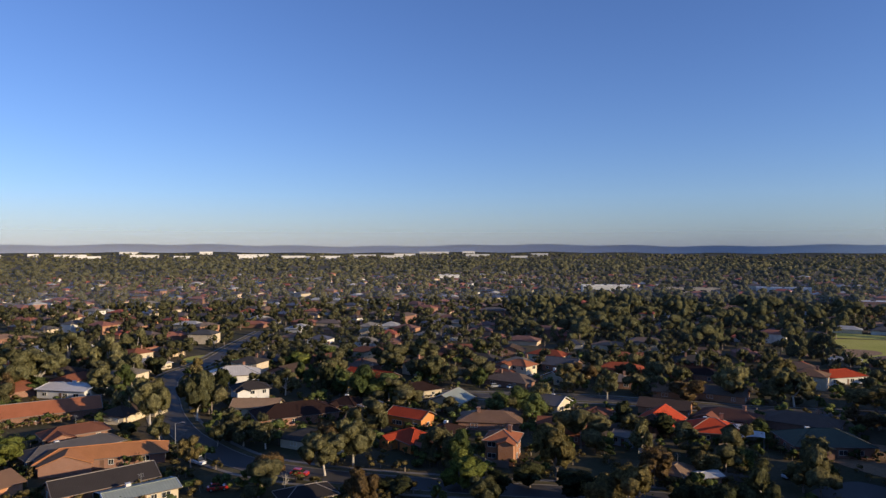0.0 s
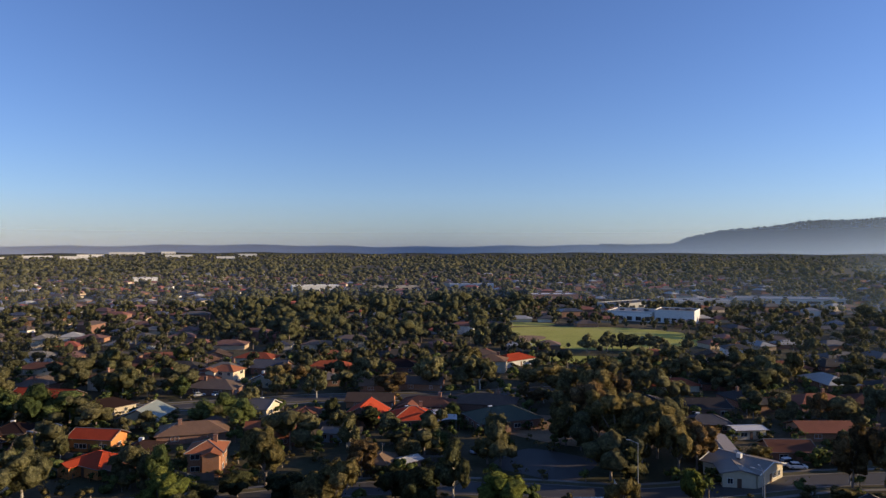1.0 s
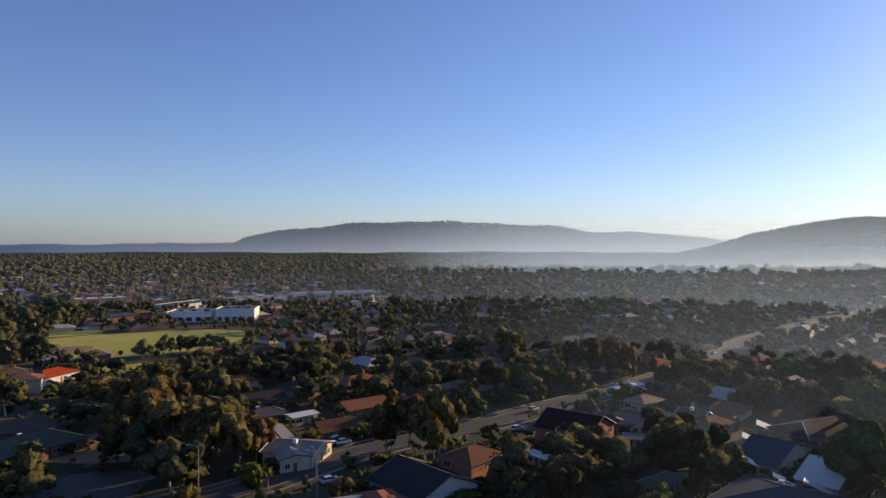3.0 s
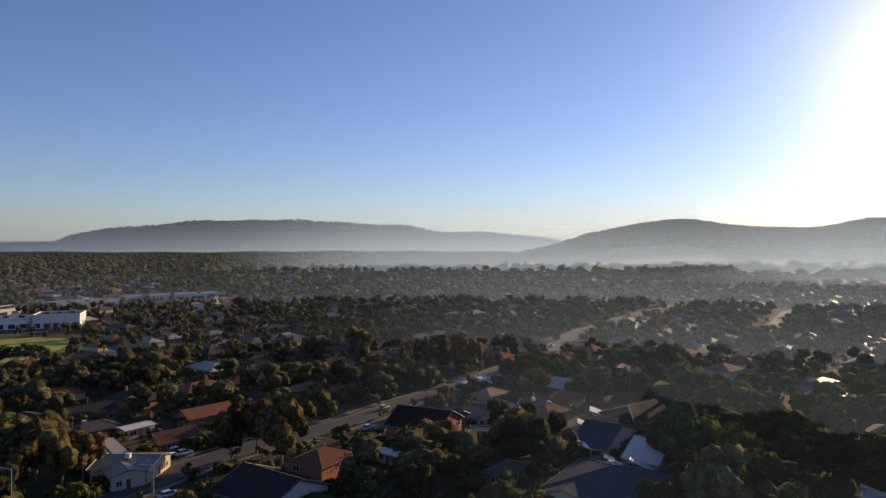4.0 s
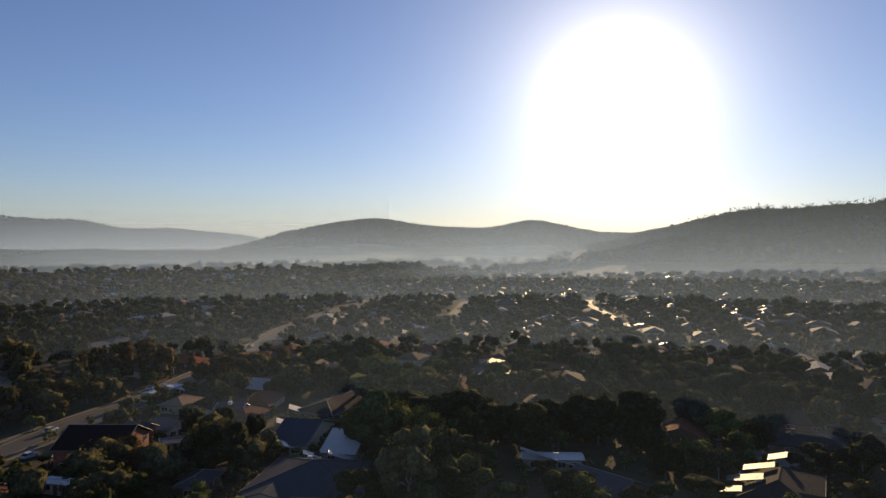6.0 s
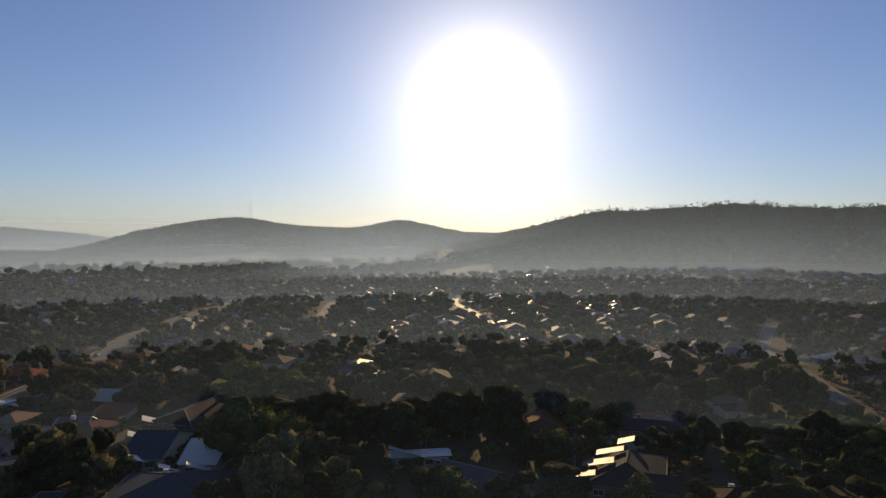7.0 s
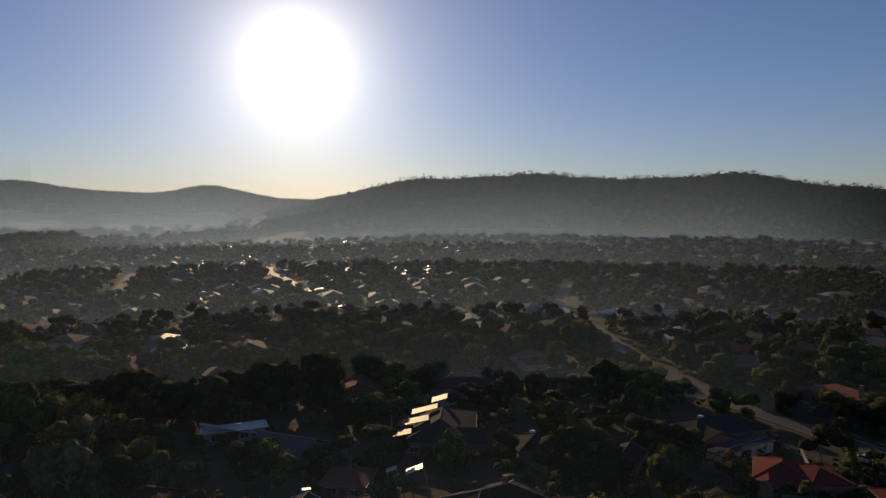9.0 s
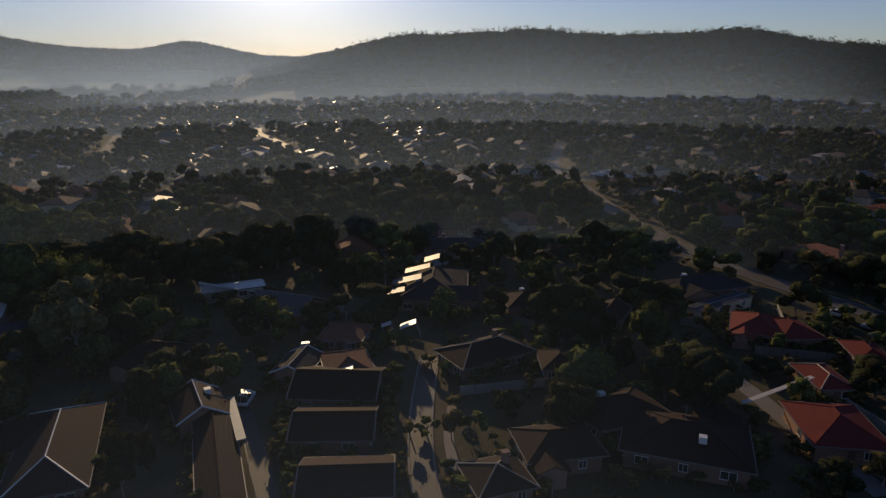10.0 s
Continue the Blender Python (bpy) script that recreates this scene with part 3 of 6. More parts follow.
def build_house(w, d, eave, pitch, kind, roof, wall, storeys=1, seed=0, wing=0.0, chimney=False, veranda=False, rich=True):
    """A house round its own base: walls, roof, gutters, capping, windows and door."""
    rng = random.Random(seed)
    base = new("house")
    o = 0.62 if min(w, d) > 4.5 else 0.25
    part("wall", wall_mesh(w - 2 * o, d - 2 * o, eave - 0.004, pitch, kind), WALLS[wall], base)
    top = part("roof", roof_mesh(w, d, eave, pitch, kind), ROOFS[roof], base)
    if rich:
        # white or pale capping paints the sun's glint along some ridges
        part("ridge_capping", capping_mesh(w, d, eave, pitch, kind), TRIM if roof == "brown_rib" else RIDGE_GLINT if seed % 4 == 1 or roof == "charcoal" and seed % 2 else ROOFS[roof], top)
        if kind != "hip":
            rim, ends, peak, _ = roof_shape(w, d, eave, pitch, kind)
            for k, (cx, cy) in enumerate(rim):
                tip = ends[0 if ((cx < 0) if kind == "gx" else (cy < 0)) else 1]
                part("bargeboard", tube(bmesh.new(), (cx, cy, eave - 0.03), (*tip, peak - 0.03), 0.13, 0.13, 4), GUTTER if seed % 3 else TRIM, top)
        for s in ((0,) if kind == "hip" else (-1, 1)):
            part("gutter", gutter_mesh(w, d, eave, kind, s), GUTTER, top)
    if wing:
        ww, wd = max(4.5, w * 0.4), wing + d * 0.4
        y = -d / 2 - wing + wd / 2
        x = (w / 2 - ww / 2) * (1 if seed % 2 else -1) * 0.85
        b = part("wing_wall", wall_mesh(ww - 0.8, wd - 0.8, eave - 0.03, pitch, "gy"), WALLS[wall], base)
        b.location = (x, y, 0)
        b = part("wing_roof", roof_mesh(ww, wd, eave - 0.02, pitch - 1, "gy"), ROOFS[roof], base)
        b.location = (x, y, 0)
    if chimney:
        k = eave + min(w, d) / 2 * math.tan(radians(pitch))
        bm = box(bmesh.new(), -0.45, -0.35, eave, 0.45, 0.35, k + 0.9)
        box(bm, -0.55, -0.45, k + 0.9, 0.55, 0.45, k + 1.05)
        b = part("chimney", metric_uv(bm), WALLS["brick"], base)
        b.location = (w * 0.18, d * 0.1, 0)
    if rich:
        b = part("door", box(bmesh.new(), -0.45, -0.08, 0.0, 0.45, 0.02, 2.05), DOOR, base)
        b.location = (0, -d / 2 + o - 0.004, 0)
    add_windows(base, w - 2 * o, d - 2 * o, eave, storeys, rng, 3 if rich else 2, rich)
    if rich and seed % 3 == 0 and min(w, d) > 7:
        k = math.tan(radians(pitch))
        cy = d * 0.22
        b = part("roof_cooler", box(bmesh.new(), -0.5, -0.5, -0.3, 0.5, 0.5, 0.75), TRIM, base, "boxy pale evaporative cooler on the roof")
        b.location = (-w * 0.12, cy if kind != "gy" else 0, eave + (d / 2 - cy) * k if kind != "gy" else eave + w / 2 * k)
    if rich and seed % 4 == 2:
        top_z = eave + min(w, d) / 2 * math.tan(radians(pitch)) * (1 if kind != "gx" else d / min(w, d))
        bm = tube(bmesh.new(), (0, 0, -0.5), (0, 0, 2.4), 0.03, 0.025, 5)
        for q in (1.7, 2.0, 2.3):
            tube(bm, (-0.6, 0, q), (0.6, 0, q), 0.015, 0.015, 4)
        b = part("antenna", bm, GALV, base)
        b.location = (0.3, 0, top_z)
    if veranda:
        bm = box(bmesh.new(), -w / 2, -d / 2 - 2.0, 2.55, w / 2, -d / 2 + o - 0.01, 2.7)
        deck = part("balcony", bm, WALLS["brick_orange"], base)
        for i in range(5):
            x = -w / 2 + 0.1 + i * (w - 0.2) / 4
            part("post", box(bmesh.new(), x - 0.07, -d / 2 - 1.95, 0, x + 0.07, -d / 2 - 1.81, eave), TRIM, deck)
        part("handrail", box(bmesh.new(), -w / 2, -d / 2 - 1.97, 3.6, w / 2, -d / 2 - 1.9, 3.68), TRIM, deck)
    return base


HOUSE_COUNT = [0]
HOUSE_SIZES = []


def house(x, y, rot, w, d, eave, pitch, kind, roof, wall, storeys=1, veranda=False, wing=0.0):
    HOUSE_COUNT[0] += 1
    n = HOUSE_COUNT[0]
    big = w > 9.5 and kind == "hip"
    b = build_house(w, d, eave, pitch, kind, roof, wall, storeys, n, wing or (2.5 if big and n % 2 == 0 else 0.0), n % 4 == 1 and min(w, d) > 7 and kind == "hip", veranda)
    b.matrix_basis = pose(x, y, 0, 0, 0, rot)
    PLOTS.append((x, y, max(w, d) / 2))
    HOUSE_SIZES.append((x, y, rot, w, d))
    size = "two-storey" if storeys == 2 else "small" if w * d < 45 else "long" if max(w, d) > 17 else "single-storey"
    shape = "hipped" if kind == "hip" else "gabled"
    tagged(b, f"{size} {WALL_WORDS[wall]} house with a {shape} {ROOF_WORDS[roof]} roof", "house", "suburban houses")


house(-122.5, 202.9, 33, 31.9, 13.0, 2.7, 24, 'gx', 'terracotta', 'brick')
house(-100.0, 180.2, 42, 16.9, 9.0, 2.6, 22, 'hip', 'terracotta_dark', 'brick')
house(-92.7, 165.8, 50, 23.3, 9.0, 2.6, 22, 'hip', 'slate', 'brick')
house(-82.2, 161.1, 21, 28.8, 10.0, 2.6, 22, 'hip', 'orange', 'brick')
house(-72.5, 141.4, 41, 21.0, 10.0, 2.6, 24, 'gx', 'charcoal', 'brick_orange')
house(-62.5, 136.7, 39, 14.7, 8.0, 2.5, 12, 'gx', 'sage', 'cream')
house(-27.8, 134.7, 29, 11.7, 8.0, 2.6, 22, 'hip', 'charcoal', 'cream')
house(-65.5, 225.4, 26, 12.3, 10.0, 5.2, 22, 'hip', 'charcoal', 'white', storeys=2)
house(-82.4, 262.2, 16, 20.1, 14.0, 3.2, 22, 'hip', 'pale', 'white')
house(-58.9, 210.6, 0, 15.3, 9.0, 2.7, 24, 'gx', 'tan', 'cream')
house(-45.1, 202.0, 28, 25.0, 14.0, 2.7, 22, 'hip', 'brown', 'brick')
house(-131.4, 236.3, -11, 20.0, 14.0, 3.0, 10, 'gx', 'pale', 'white')
house(-9.4, 195.3, -33, 13.1, 8.0, 3.4, 24, 'gx', 'red', 'orange')
house(-8.0, 174.8, -52, 12.0, 10.0, 2.7, 22, 'hip', 'red', 'orange')
house(0.7, 180.2, -25, 8.4, 11.0, 2.8, 22, 'hip', 'brown', 'brick')
house(-3.4, 167.7, 32, 6.4, 8.0, 2.7, 22, 'hip', 'terracotta_dark', 'brick')
house(15.0, 165.7, -16, 8.8, 9.0, 5.2, 22, 'hip', 'terracotta', 'brick_orange', storeys=2, wing=2.2)
house(35.5, 214.4, -38, 9.2, 10.0, 2.7, 24, 'gx', 'metal', 'cream')
house(45.9, 199.4, -25, 9.4, 11.0, 2.7, 22, 'hip', 'terracotta_dark', 'brick')
house(62.2, 190.8, -33, 12.3, 14.0, 2.9, 28, 'gy', 'red', 'brick')
house(74.1, 182.7, -17, 13.7, 12.0, 2.8, 25, 'hip', 'red', 'brick')
house(52.2, 148.5, -39, 6.3, 9.0, 2.7, 22, 'hip', 'tan', 'brick')
house(48.5, 176.4, -39, 6.4, 5.0, 2.6, 24, 'gx', 'metal', 'blue')
house(-11.4, 233.7, 32, 20.8, 11.0, 2.7, 22, 'hip', 'brown', 'cream')
house(2.4, 218.0, -25, 12.2, 14.0, 2.7, 24, 'gy', 'sage', 'cream')
house(-27.9, 260.3, -35, 23.2, 9.0, 2.8, 24, 'gx', 'red', 'brick')
house(-23.7, 212.2, 48, 8.4, 5.0, 2.6, 8, 'gx', 'metal', 'white')
house(31.5, 270.5, -41, 12.1, 9.0, 5.2, 22, 'hip', 'terracotta', 'cream', storeys=2)
house(23.6, 270.0, -24, 13.0, 10.0, 2.7, 22, 'hip', 'terracotta_dark', 'brick')
house(44.4, 257.5, -43, 10.3, 8.0, 2.7, 24, 'gy', 'terracotta', 'cream')
house(51.6, 285.7, -34, 15.4, 12.0, 2.7, 24, 'gx', 'slate', 'brick')
house(55.5, 280.6, 13, 10.5, 12.0, 2.7, 22, 'hip', 'slate', 'cream')
house(66.9, 251.4, -11, 9.7, 10.0, 2.7, 22, 'hip', 'metal', 'brick')
house(101.1, 265.6, -32, 19.5, 12.0, 2.8, 22, 'hip', 'brown', 'brick')
house(154.5, 259.9, 15, 19.0, 11.0, 2.8, 22, 'hip', 'red', 'white')
house(97.8, 171.1, -4, 20.0, 14.0, 3.0, 22, 'hip', 'moss', 'brick')
house(151.4, 164.4, -14, 7.8, 14.0, 3.0, 15, 'gy', 'charcoal', 'brick')
house(162.8, 158.1, -22, 15.5, 14.0, 3.0, 15, 'gx', 'charcoal', 'brick')
house(149.0, 142.6, -27, 13.0, 9.0, 2.7, 22, 'hip', 'slate', 'brick')
house(153.4, 132.2, -18, 9.7, 6.0, 2.7, 8, 'gx', 'pale', 'cream')
house(147.2, 114.8, -27, 11.7, 9.0, 2.7, 24, 'gx', 'terracotta_dark', 'brick')
house(-30.9, 214.2, -18, 10.2, 10.0, 2.7, 22, 'hip', 'brown', 'brick')
house(57.9, 145.8, 17, 6.3, 5.0, 2.6, 12, 'gx', 'pale', 'brick')
house(128.1, 117.3, -35, 8.1, 32.3, 3.2, 13, 'gy', 'metal', 'cream')
house(126.6, 110.2, 15, 13.1, 14.0, 3.2, 13, 'gy', 'metal', 'cream')
house(121.4, 71.3, -110, 18.3, 17.0, 2.8, 22, 'gx', 'charcoal', 'pale_wall')
house(135.3, 66.7, -11, 13.5, 10.4, 5.2, 22, 'hip', 'terracotta_dark', 'brick_red', storeys=2)
house(151.1, 55.8, -114, 8.9, 4.0, 2.4, 5, 'gx', 'pale', 'cream')
house(171.0, 53.9, -9, 16.5, 16.5, 5.2, 24, 'gy', 'brown', 'brick_red', storeys=2)
house(184.8, 49.4, -31, 5.5, 8.0, 4.5, 24, 'gy', 'slate', 'brick')
house(177.7, 39.0, -76, 7.4, 6.0, 2.6, 10, 'gx', 'metal', 'cream')
house(191.7, 43.6, -34, 9.5, 9.0, 2.7, 24, 'gy', 'slate', 'white')
house(146.7, 27.4, -16, 10.9, 6.5, 2.7, 22, 'hip', 'slate', 'brick')
house(239.4, 56.6, -23, 15.1, 6.0, 3.0, 6, 'gx', 'pale', 'cream')
house(221.0, 46.6, -20, 12.7, 9.0, 2.7, 22, 'hip', 'tan', 'cream')
house(202.5, 36.5, -45, 7.6, 9.0, 2.7, 24, 'gy', 'metal', 'cream')
house(206.0, 29.0, -18, 10.4, 9.0, 2.7, 24, 'gy', 'slate', 'cream')
house(202.3, 24.1, -26, 13.4, 9.0, 2.7, 22, 'hip', 'terracotta_dark', 'brick')
house(178.8, 6.9, -109, 10.5, 23.9, 2.8, 16, 'gx', 'blue_metal', 'cream')
house(143.4, 3.1, -107, 24.5, 23.2, 3.0, 16, 'hip', 'blue_metal', 'cream')
house(211.4, -4.1, -125, 14.3, 32.5, 2.8, 18, 'hip', 'brown', 'brick')
house(167.3, -4.8, -21, 18.5, 9.3, 2.8, 20, 'gy', 'pale', 'cream')
house(189.8, -15.9, -68, 7.4, 4.0, 2.8, 5, 'gx', 'pale', 'cream')
house(95.2, -6.9, 164, 23.2, 10.2, 2.7, 26, 'hip', 'brown_rib', 'brick')
house(103.2, -1.0, 73, 6.3, 6.0, 2.7, 35, 'hip', 'brown_rib', 'brick')
house(95.1, -25.9, 171, 9.7, 7.6, 2.8, 30, 'gx', 'brown_rib', 'brick')
house(81.8, -24.0, 163.5, 28.0, 5.8, 2.6, 24, 'gx', 'brown', 'brick')
house(89.0, -46.6, 50, 14.0, 12.0, 2.8, 20, 'gx', 'brown', 'brick')
house(100.1, -44.8, -137, 6.7, 9.0, 2.7, 24, 'gy', 'charcoal', 'brick')
house(94.8, -51.5, -110, 8.4, 11.0, 2.8, 22, 'hip', 'terracotta_dark', 'brick')
house(78.1, -40.0, 54, 12.0, 10.0, 2.7, 20, 'gx', 'brown', 'brick')
house(121.0, -89.8, -40, 25.0, 16.0, 3.0, 20, 'hip', 'charcoal', 'brick')
house(84.4, -74.2, -96, 16.0, 10.0, 2.8, 22, 'hip', 'brown', 'brick')
house(73.7, -82.2, -127, 7.2, 9.0, 2.7, 22, 'hip', 'brown', 'brick')
house(56.0, -76.1, -106, 13.1, 10.0, 2.8, 22, 'hip', 'brown', 'brick')
house(55.0, -61.8, -117, 11.2, 9.0, 2.8, 22, 'hip', 'brown', 'brick')
house(54.4, -50.2, -109, 8.0, 8.0, 2.6, 22, 'hip', 'brown', 'brick')
house(45.0, -77.0, 33, 17.0, 13.0, 2.8, 20, 'hip', 'brown', 'brick')
house(56.0, -129.1, -124, 9.0, 11.0, 2.7, 22, 'hip', 'red_dark', 'brick')
house(61.0, -126.4, -152, 10.1, 12.0, 2.7, 22, 'hip', 'red_dark', 'brick')
house(42.3, -112.3, -127, 6.2, 10.0, 2.7, 22, 'hip', 'red_dark', 'brick')
house(42.0, -129.1, -138, 6.3, 10.0, 2.7, 22, 'hip', 'red_dark', 'brick')
house(33.9, -97.0, -135, 10.7, 13.0, 2.8, 22, 'hip', 'red_dark', 'brick')
house(83.2, -140.9, -110, 21.1, 11.0, 2.7, 22, 'hip', 'charcoal', 'brick')
house(73.4, -133.7, -95, 18.7, 4.0, 2.5, 4, 'gx', 'blue_metal', 'cream')
house(107.9, -58.5, -136, 8.9, 9.0, 2.7, 22, 'hip', 'terracotta_dark', 'brick')
house(99.7, -100.9, -119, 12.6, 10.0, 2.7, 22, 'hip', 'brown', 'brick')
house(83.7, -108.6, -155, 7.0, 10.0, 2.7, 24, 'gy', 'brown', 'brick')
house(129.9, -56.0, -148, 14.1, 11.0, 2.7, 24, 'gx', 'slate', 'brick')
house(148.7, -51.2, -103, 14.2, 6.0, 2.8, 10, 'gx', 'pale', 'cream')
house(65.5, -34.9, 56, 12.0, 9.0, 2.7, 20, 'gx', 'brown', 'brick')
house(119.6, -26.3, -140, 10.1, 10.0, 2.7, 22, 'hip', 'brown', 'brick')


# ---- trees ----
def spray(rng, centres, radii, count, size, up=0.25):
    """Leaf clumps on rounded lobes: corner arrays of small bent leaves facing outwards."""
    k = rng.integers(0, len(centres), count)
    d = rng.normal(size=(count, 3))
    d[:, 2] += up
    d /= np.linalg.norm(d, axis=1)[:, None]
    p = centres[k] + d * radii[k] * rng.uniform(0.7, 1.12, (count, 1))
    n = d + rng.normal(scale=0.32, size=(count, 3))
    n /= np.linalg.norm(n, axis=1)[:, None]
    a = np.cross(n, rng.normal(size=(count, 3)))
    a /= np.linalg.norm(a, axis=1)[:, None]
    b = np.cross(n, a)
    s = size * rng.uniform(0.55, 1.35, (count, 1))
    q = 0.75 * s
    soft = d + 0.7 * (p - centres.mean(0)) / 4.0 + rng.normal(scale=0.4, size=(count, 3))
    return np.stack([p - a * s - b * q * 0.4, p + b * q * -1.0 + n * s * 0.2, p + a * s - b * q * 0.1, p + b * q + n * s * 0.12], 1), soft


def ball(level):
    """Corners and triangles of a unit ball."""
    bm = bmesh.new()
    bmesh.ops.create_icosphere(bm, subdivisions=level, radius=1.0)
    v = np.array([p.co for p in bm.verts])
    f = np.array([[p.index for p in q.verts] for q in bm.faces])
    bm.free()
    return v, f


BALLS = {level: ball(level) for level in (1, 2, 3)}


def lumps(rng, centres, radii, level, uneven=0.2):
    """The dense inside of a crown: uneven rounded lobes, as corners, normals and triangles."""
    v, f = BALLS[level]
    n = len(centres)
    d = v[None] + rng.normal(scale=uneven * 0.35, size=(n, len(v), 3))
    p = centres[:, None] + d * radii[:, None] * (1 + uneven * rng.uniform(-1, 1, (n, len(v), 1)))
    nrm = v[None] + rng.normal(scale=0.55 * uneven / 0.2, size=p.shape) * 0.5
    tri = (f[None] + np.arange(n)[:, None, None] * len(v)).reshape(-1, 3)
    return p.reshape(-1, 3), nrm.reshape(-1, 3), tri


def quads_mesh(name, quads, material, soft=None, core=None):
    q = np.asarray(quads, np.float32).reshape(-1, 4, 3)
    n = len(q)
    cv, cn, ct = core if core is not None else (np.zeros((0, 3)), np.zeros((0, 3)), np.zeros((0, 3), int))
    k = len(ct)
    me = bpy.data.meshes.new(name)
    me.vertices.add(4 * n + len(cv))
    me.vertices.foreach_set("co", np.concatenate([q.reshape(-1, 3), cv]).astype(np.float32).ravel())
    me.loops.add(4 * n + 3 * k)
    me.loops.foreach_set("vertex_index", np.concatenate([np.arange(4 * n), ct.ravel() + 4 * n]).astype(np.int32))
    me.polygons.add(n + k)
    me.polygons.foreach_set("loop_start", np.concatenate([np.arange(0, 4 * n, 4), 4 * n + np.arange(0, 3 * k, 3)]).astype(np.int32))
    me.polygons.foreach_set("loop_total", np.concatenate([np.full(n, 4), np.full(k, 3)]).astype(np.int32))
    if soft is not None:
        v = np.concatenate([np.repeat(np.asarray(soft, np.float32).reshape(-1, 3), 4, 0), cn]).astype(np.float32)
        v = v / np.linalg.norm(v, axis=1)[:, None]
        me.attributes.new("custom_normal", "FLOAT_VECTOR", "POINT").data.foreach_set("vector", v.ravel())
    me.update(calc_edges=True)
    me.materials.append(material)
    return me


def tree_meshes(kind, seed):
    """A tree 10 m high and 10 m across: tapered trunk with limbs, and a crown of lobes."""
    rng = np.random.default_rng(seed)
    gum = kind in ("gum", "olive", "brown")
    lobes = 15 if gum else 12
    cz, spread, tall = (5.6, 3.3, 3.1) if gum else (4.9, 2.9, 3.3)
    d = rng.normal(size=(lobes, 3))
    d /= np.linalg.norm(d, axis=1)[:, None]
    f = rng.uniform(0.55, 1.0, (lobes, 1))
    centres = np.array([0, 0, cz]) + d * f * np.array([spread, spread, tall])
    radii = rng.uniform(1.15, 1.9, (lobes, 1)) if gum else rng.uniform(1.5, 2.3, (lobes, 1))
    centres[:, 2] = np.minimum(centres[:, 2], 9.9 - radii[:, 0])
    bm = bmesh.new()
    lean = Vector((rng.uniform(-0.4, 0.4), rng.uniform(-0.4, 0.4), 0))
    fork = Vector((0, 0, 2.2 if gum else 1.5)) + lean
    tube(bm, (0, 0, -0.3), fork, 0.26, 0.18, 7)
    for c in centres:
        c = Vector(c)
        mid = fork.lerp(c, 0.5) + Vector((rng.uniform(-0.3, 0.3), rng.uniform(-0.3, 0.3), 0.2))
        tube(bm, fork, mid, 0.15, 0.1, 5)
        tube(bm, mid, c, 0.1, 0.04, 4)
        if kind == "bare":
            for _ in range(5):
                tip = c + Vector(rng.normal(size=3)) * 1.0 + Vector((0, 0, 0.6))
                tube(bm, mid.lerp(c, 0.6), tip, 0.05, 0.015, 3)
    trunk = bpy.data.meshes.new("trunk")
    bm.to_mesh(trunk)
    bm.free()
    trunk.materials.append(PALEBARK if kind in ("gum", "bare") else BARK)
    if kind == "bare":
        return trunk, None
    clump_k = rng.integers(0, lobes, 30)
    cd = rng.normal(size=(30, 3))
    cd[:, 2] += 0.3
    cd /= np.linalg.norm(cd, axis=1)[:, None]
    clumps = centres[clump_k] + cd * radii[clump_k] * 0.9
    size = radii[clump_k] * rng.uniform(0.28, 0.48, (30, 1))
    q1, n1 = spray(rng, np.concatenate([centres, clumps]), np.concatenate([radii, size * 1.2]), 2200, 0.125)
    core = lumps(rng, centres, np.repeat(radii * 0.8, 3, 1), 2, 0.3)
    return trunk, quads_mesh("crown", q1, LEAVES[kind], n1, core)


TREE_WORDS = dict(gum="gum tree with pale trunk and grey-green leaves", olive="gum tree with olive-brown sunlit leaves", green="broad tree with fresh green leaves", dark="dense tree with dark green leaves",
                  lime="tree with bright yellow-green leaves", brown="gum tree with rusty brown-green leaves", bare="bare pale tree with leafless branches")
TREES, TREE_SPOTS, tree_rng = {}, [], random.Random(5)


def tree(x, y, h, w, kind):
    h, w = max(h, 3.0), max(w, 3.0)
    v = tree_rng.randrange(3 if kind in ("gum", "olive", "dark") else 2)
    z = float(ground_z(x, y))
    m = pose(x, y, z, 0, 0, tree_rng.uniform(0, 360)) @ Matrix.Diagonal((w / 10, w / 10, h / 10, 1))
    TREE_SPOTS.append((x, y))
    if (kind, v) not in TREES:
        base = new("tree")
        trunk, crown = tree_meshes(kind, len(TREES) + 20)
        shared("trunk", trunk, base, Matrix())
        if crown:
            shared("crown", crown, base, Matrix())
        tagged(base, TREE_WORDS[kind], "tree", "suburban trees")
        base.matrix_basis = m
        TREES[kind, v] = (base, Matrix.Diagonal((10 / w, 10 / w, 10 / h, 1)))
        return base
    src, inv = TREES[kind, v]
    t = copy_thing(src, m @ inv)
    tall = "tall" if h > 13 else "small" if h < 7 else "spreading" if w > 1.2 * h else "leafy" if kind != "bare" else "leafless"
    tagged(t, f"{tall} {TREE_WORDS[kind]}")
    return t


tree(-85.4, 193.4, 17.3, 14.5, 'gum')
tree(-74.6, 201.0, 18.0, 13.5, 'gum')
tree(-103.7, 158.1, 7.8, 10.4, 'lime')
tree(-52.7, 175.1, 7.2, 9.7, 'gum')
tree(-46.1, 172.6, 7.3, 9.5, 'gum')
tree(-59.5, 175.1, 6.7, 6.5, 'gum')
tree(-27.1, 152.4, 12.2, 13.9, 'gum')
tree(-21.5, 159.1, 13.4, 13.6, 'gum')
tree(-34.0, 143.1, 4.6, 3.2, 'bare')
tree(-56.0, 235.9, 10.0, 12.7, 'gum')
tree(-65.6, 245.4, 7.3, 9.9, 'gum')
tree(-27.3, 223.0, 14.2, 13.7, 'green')
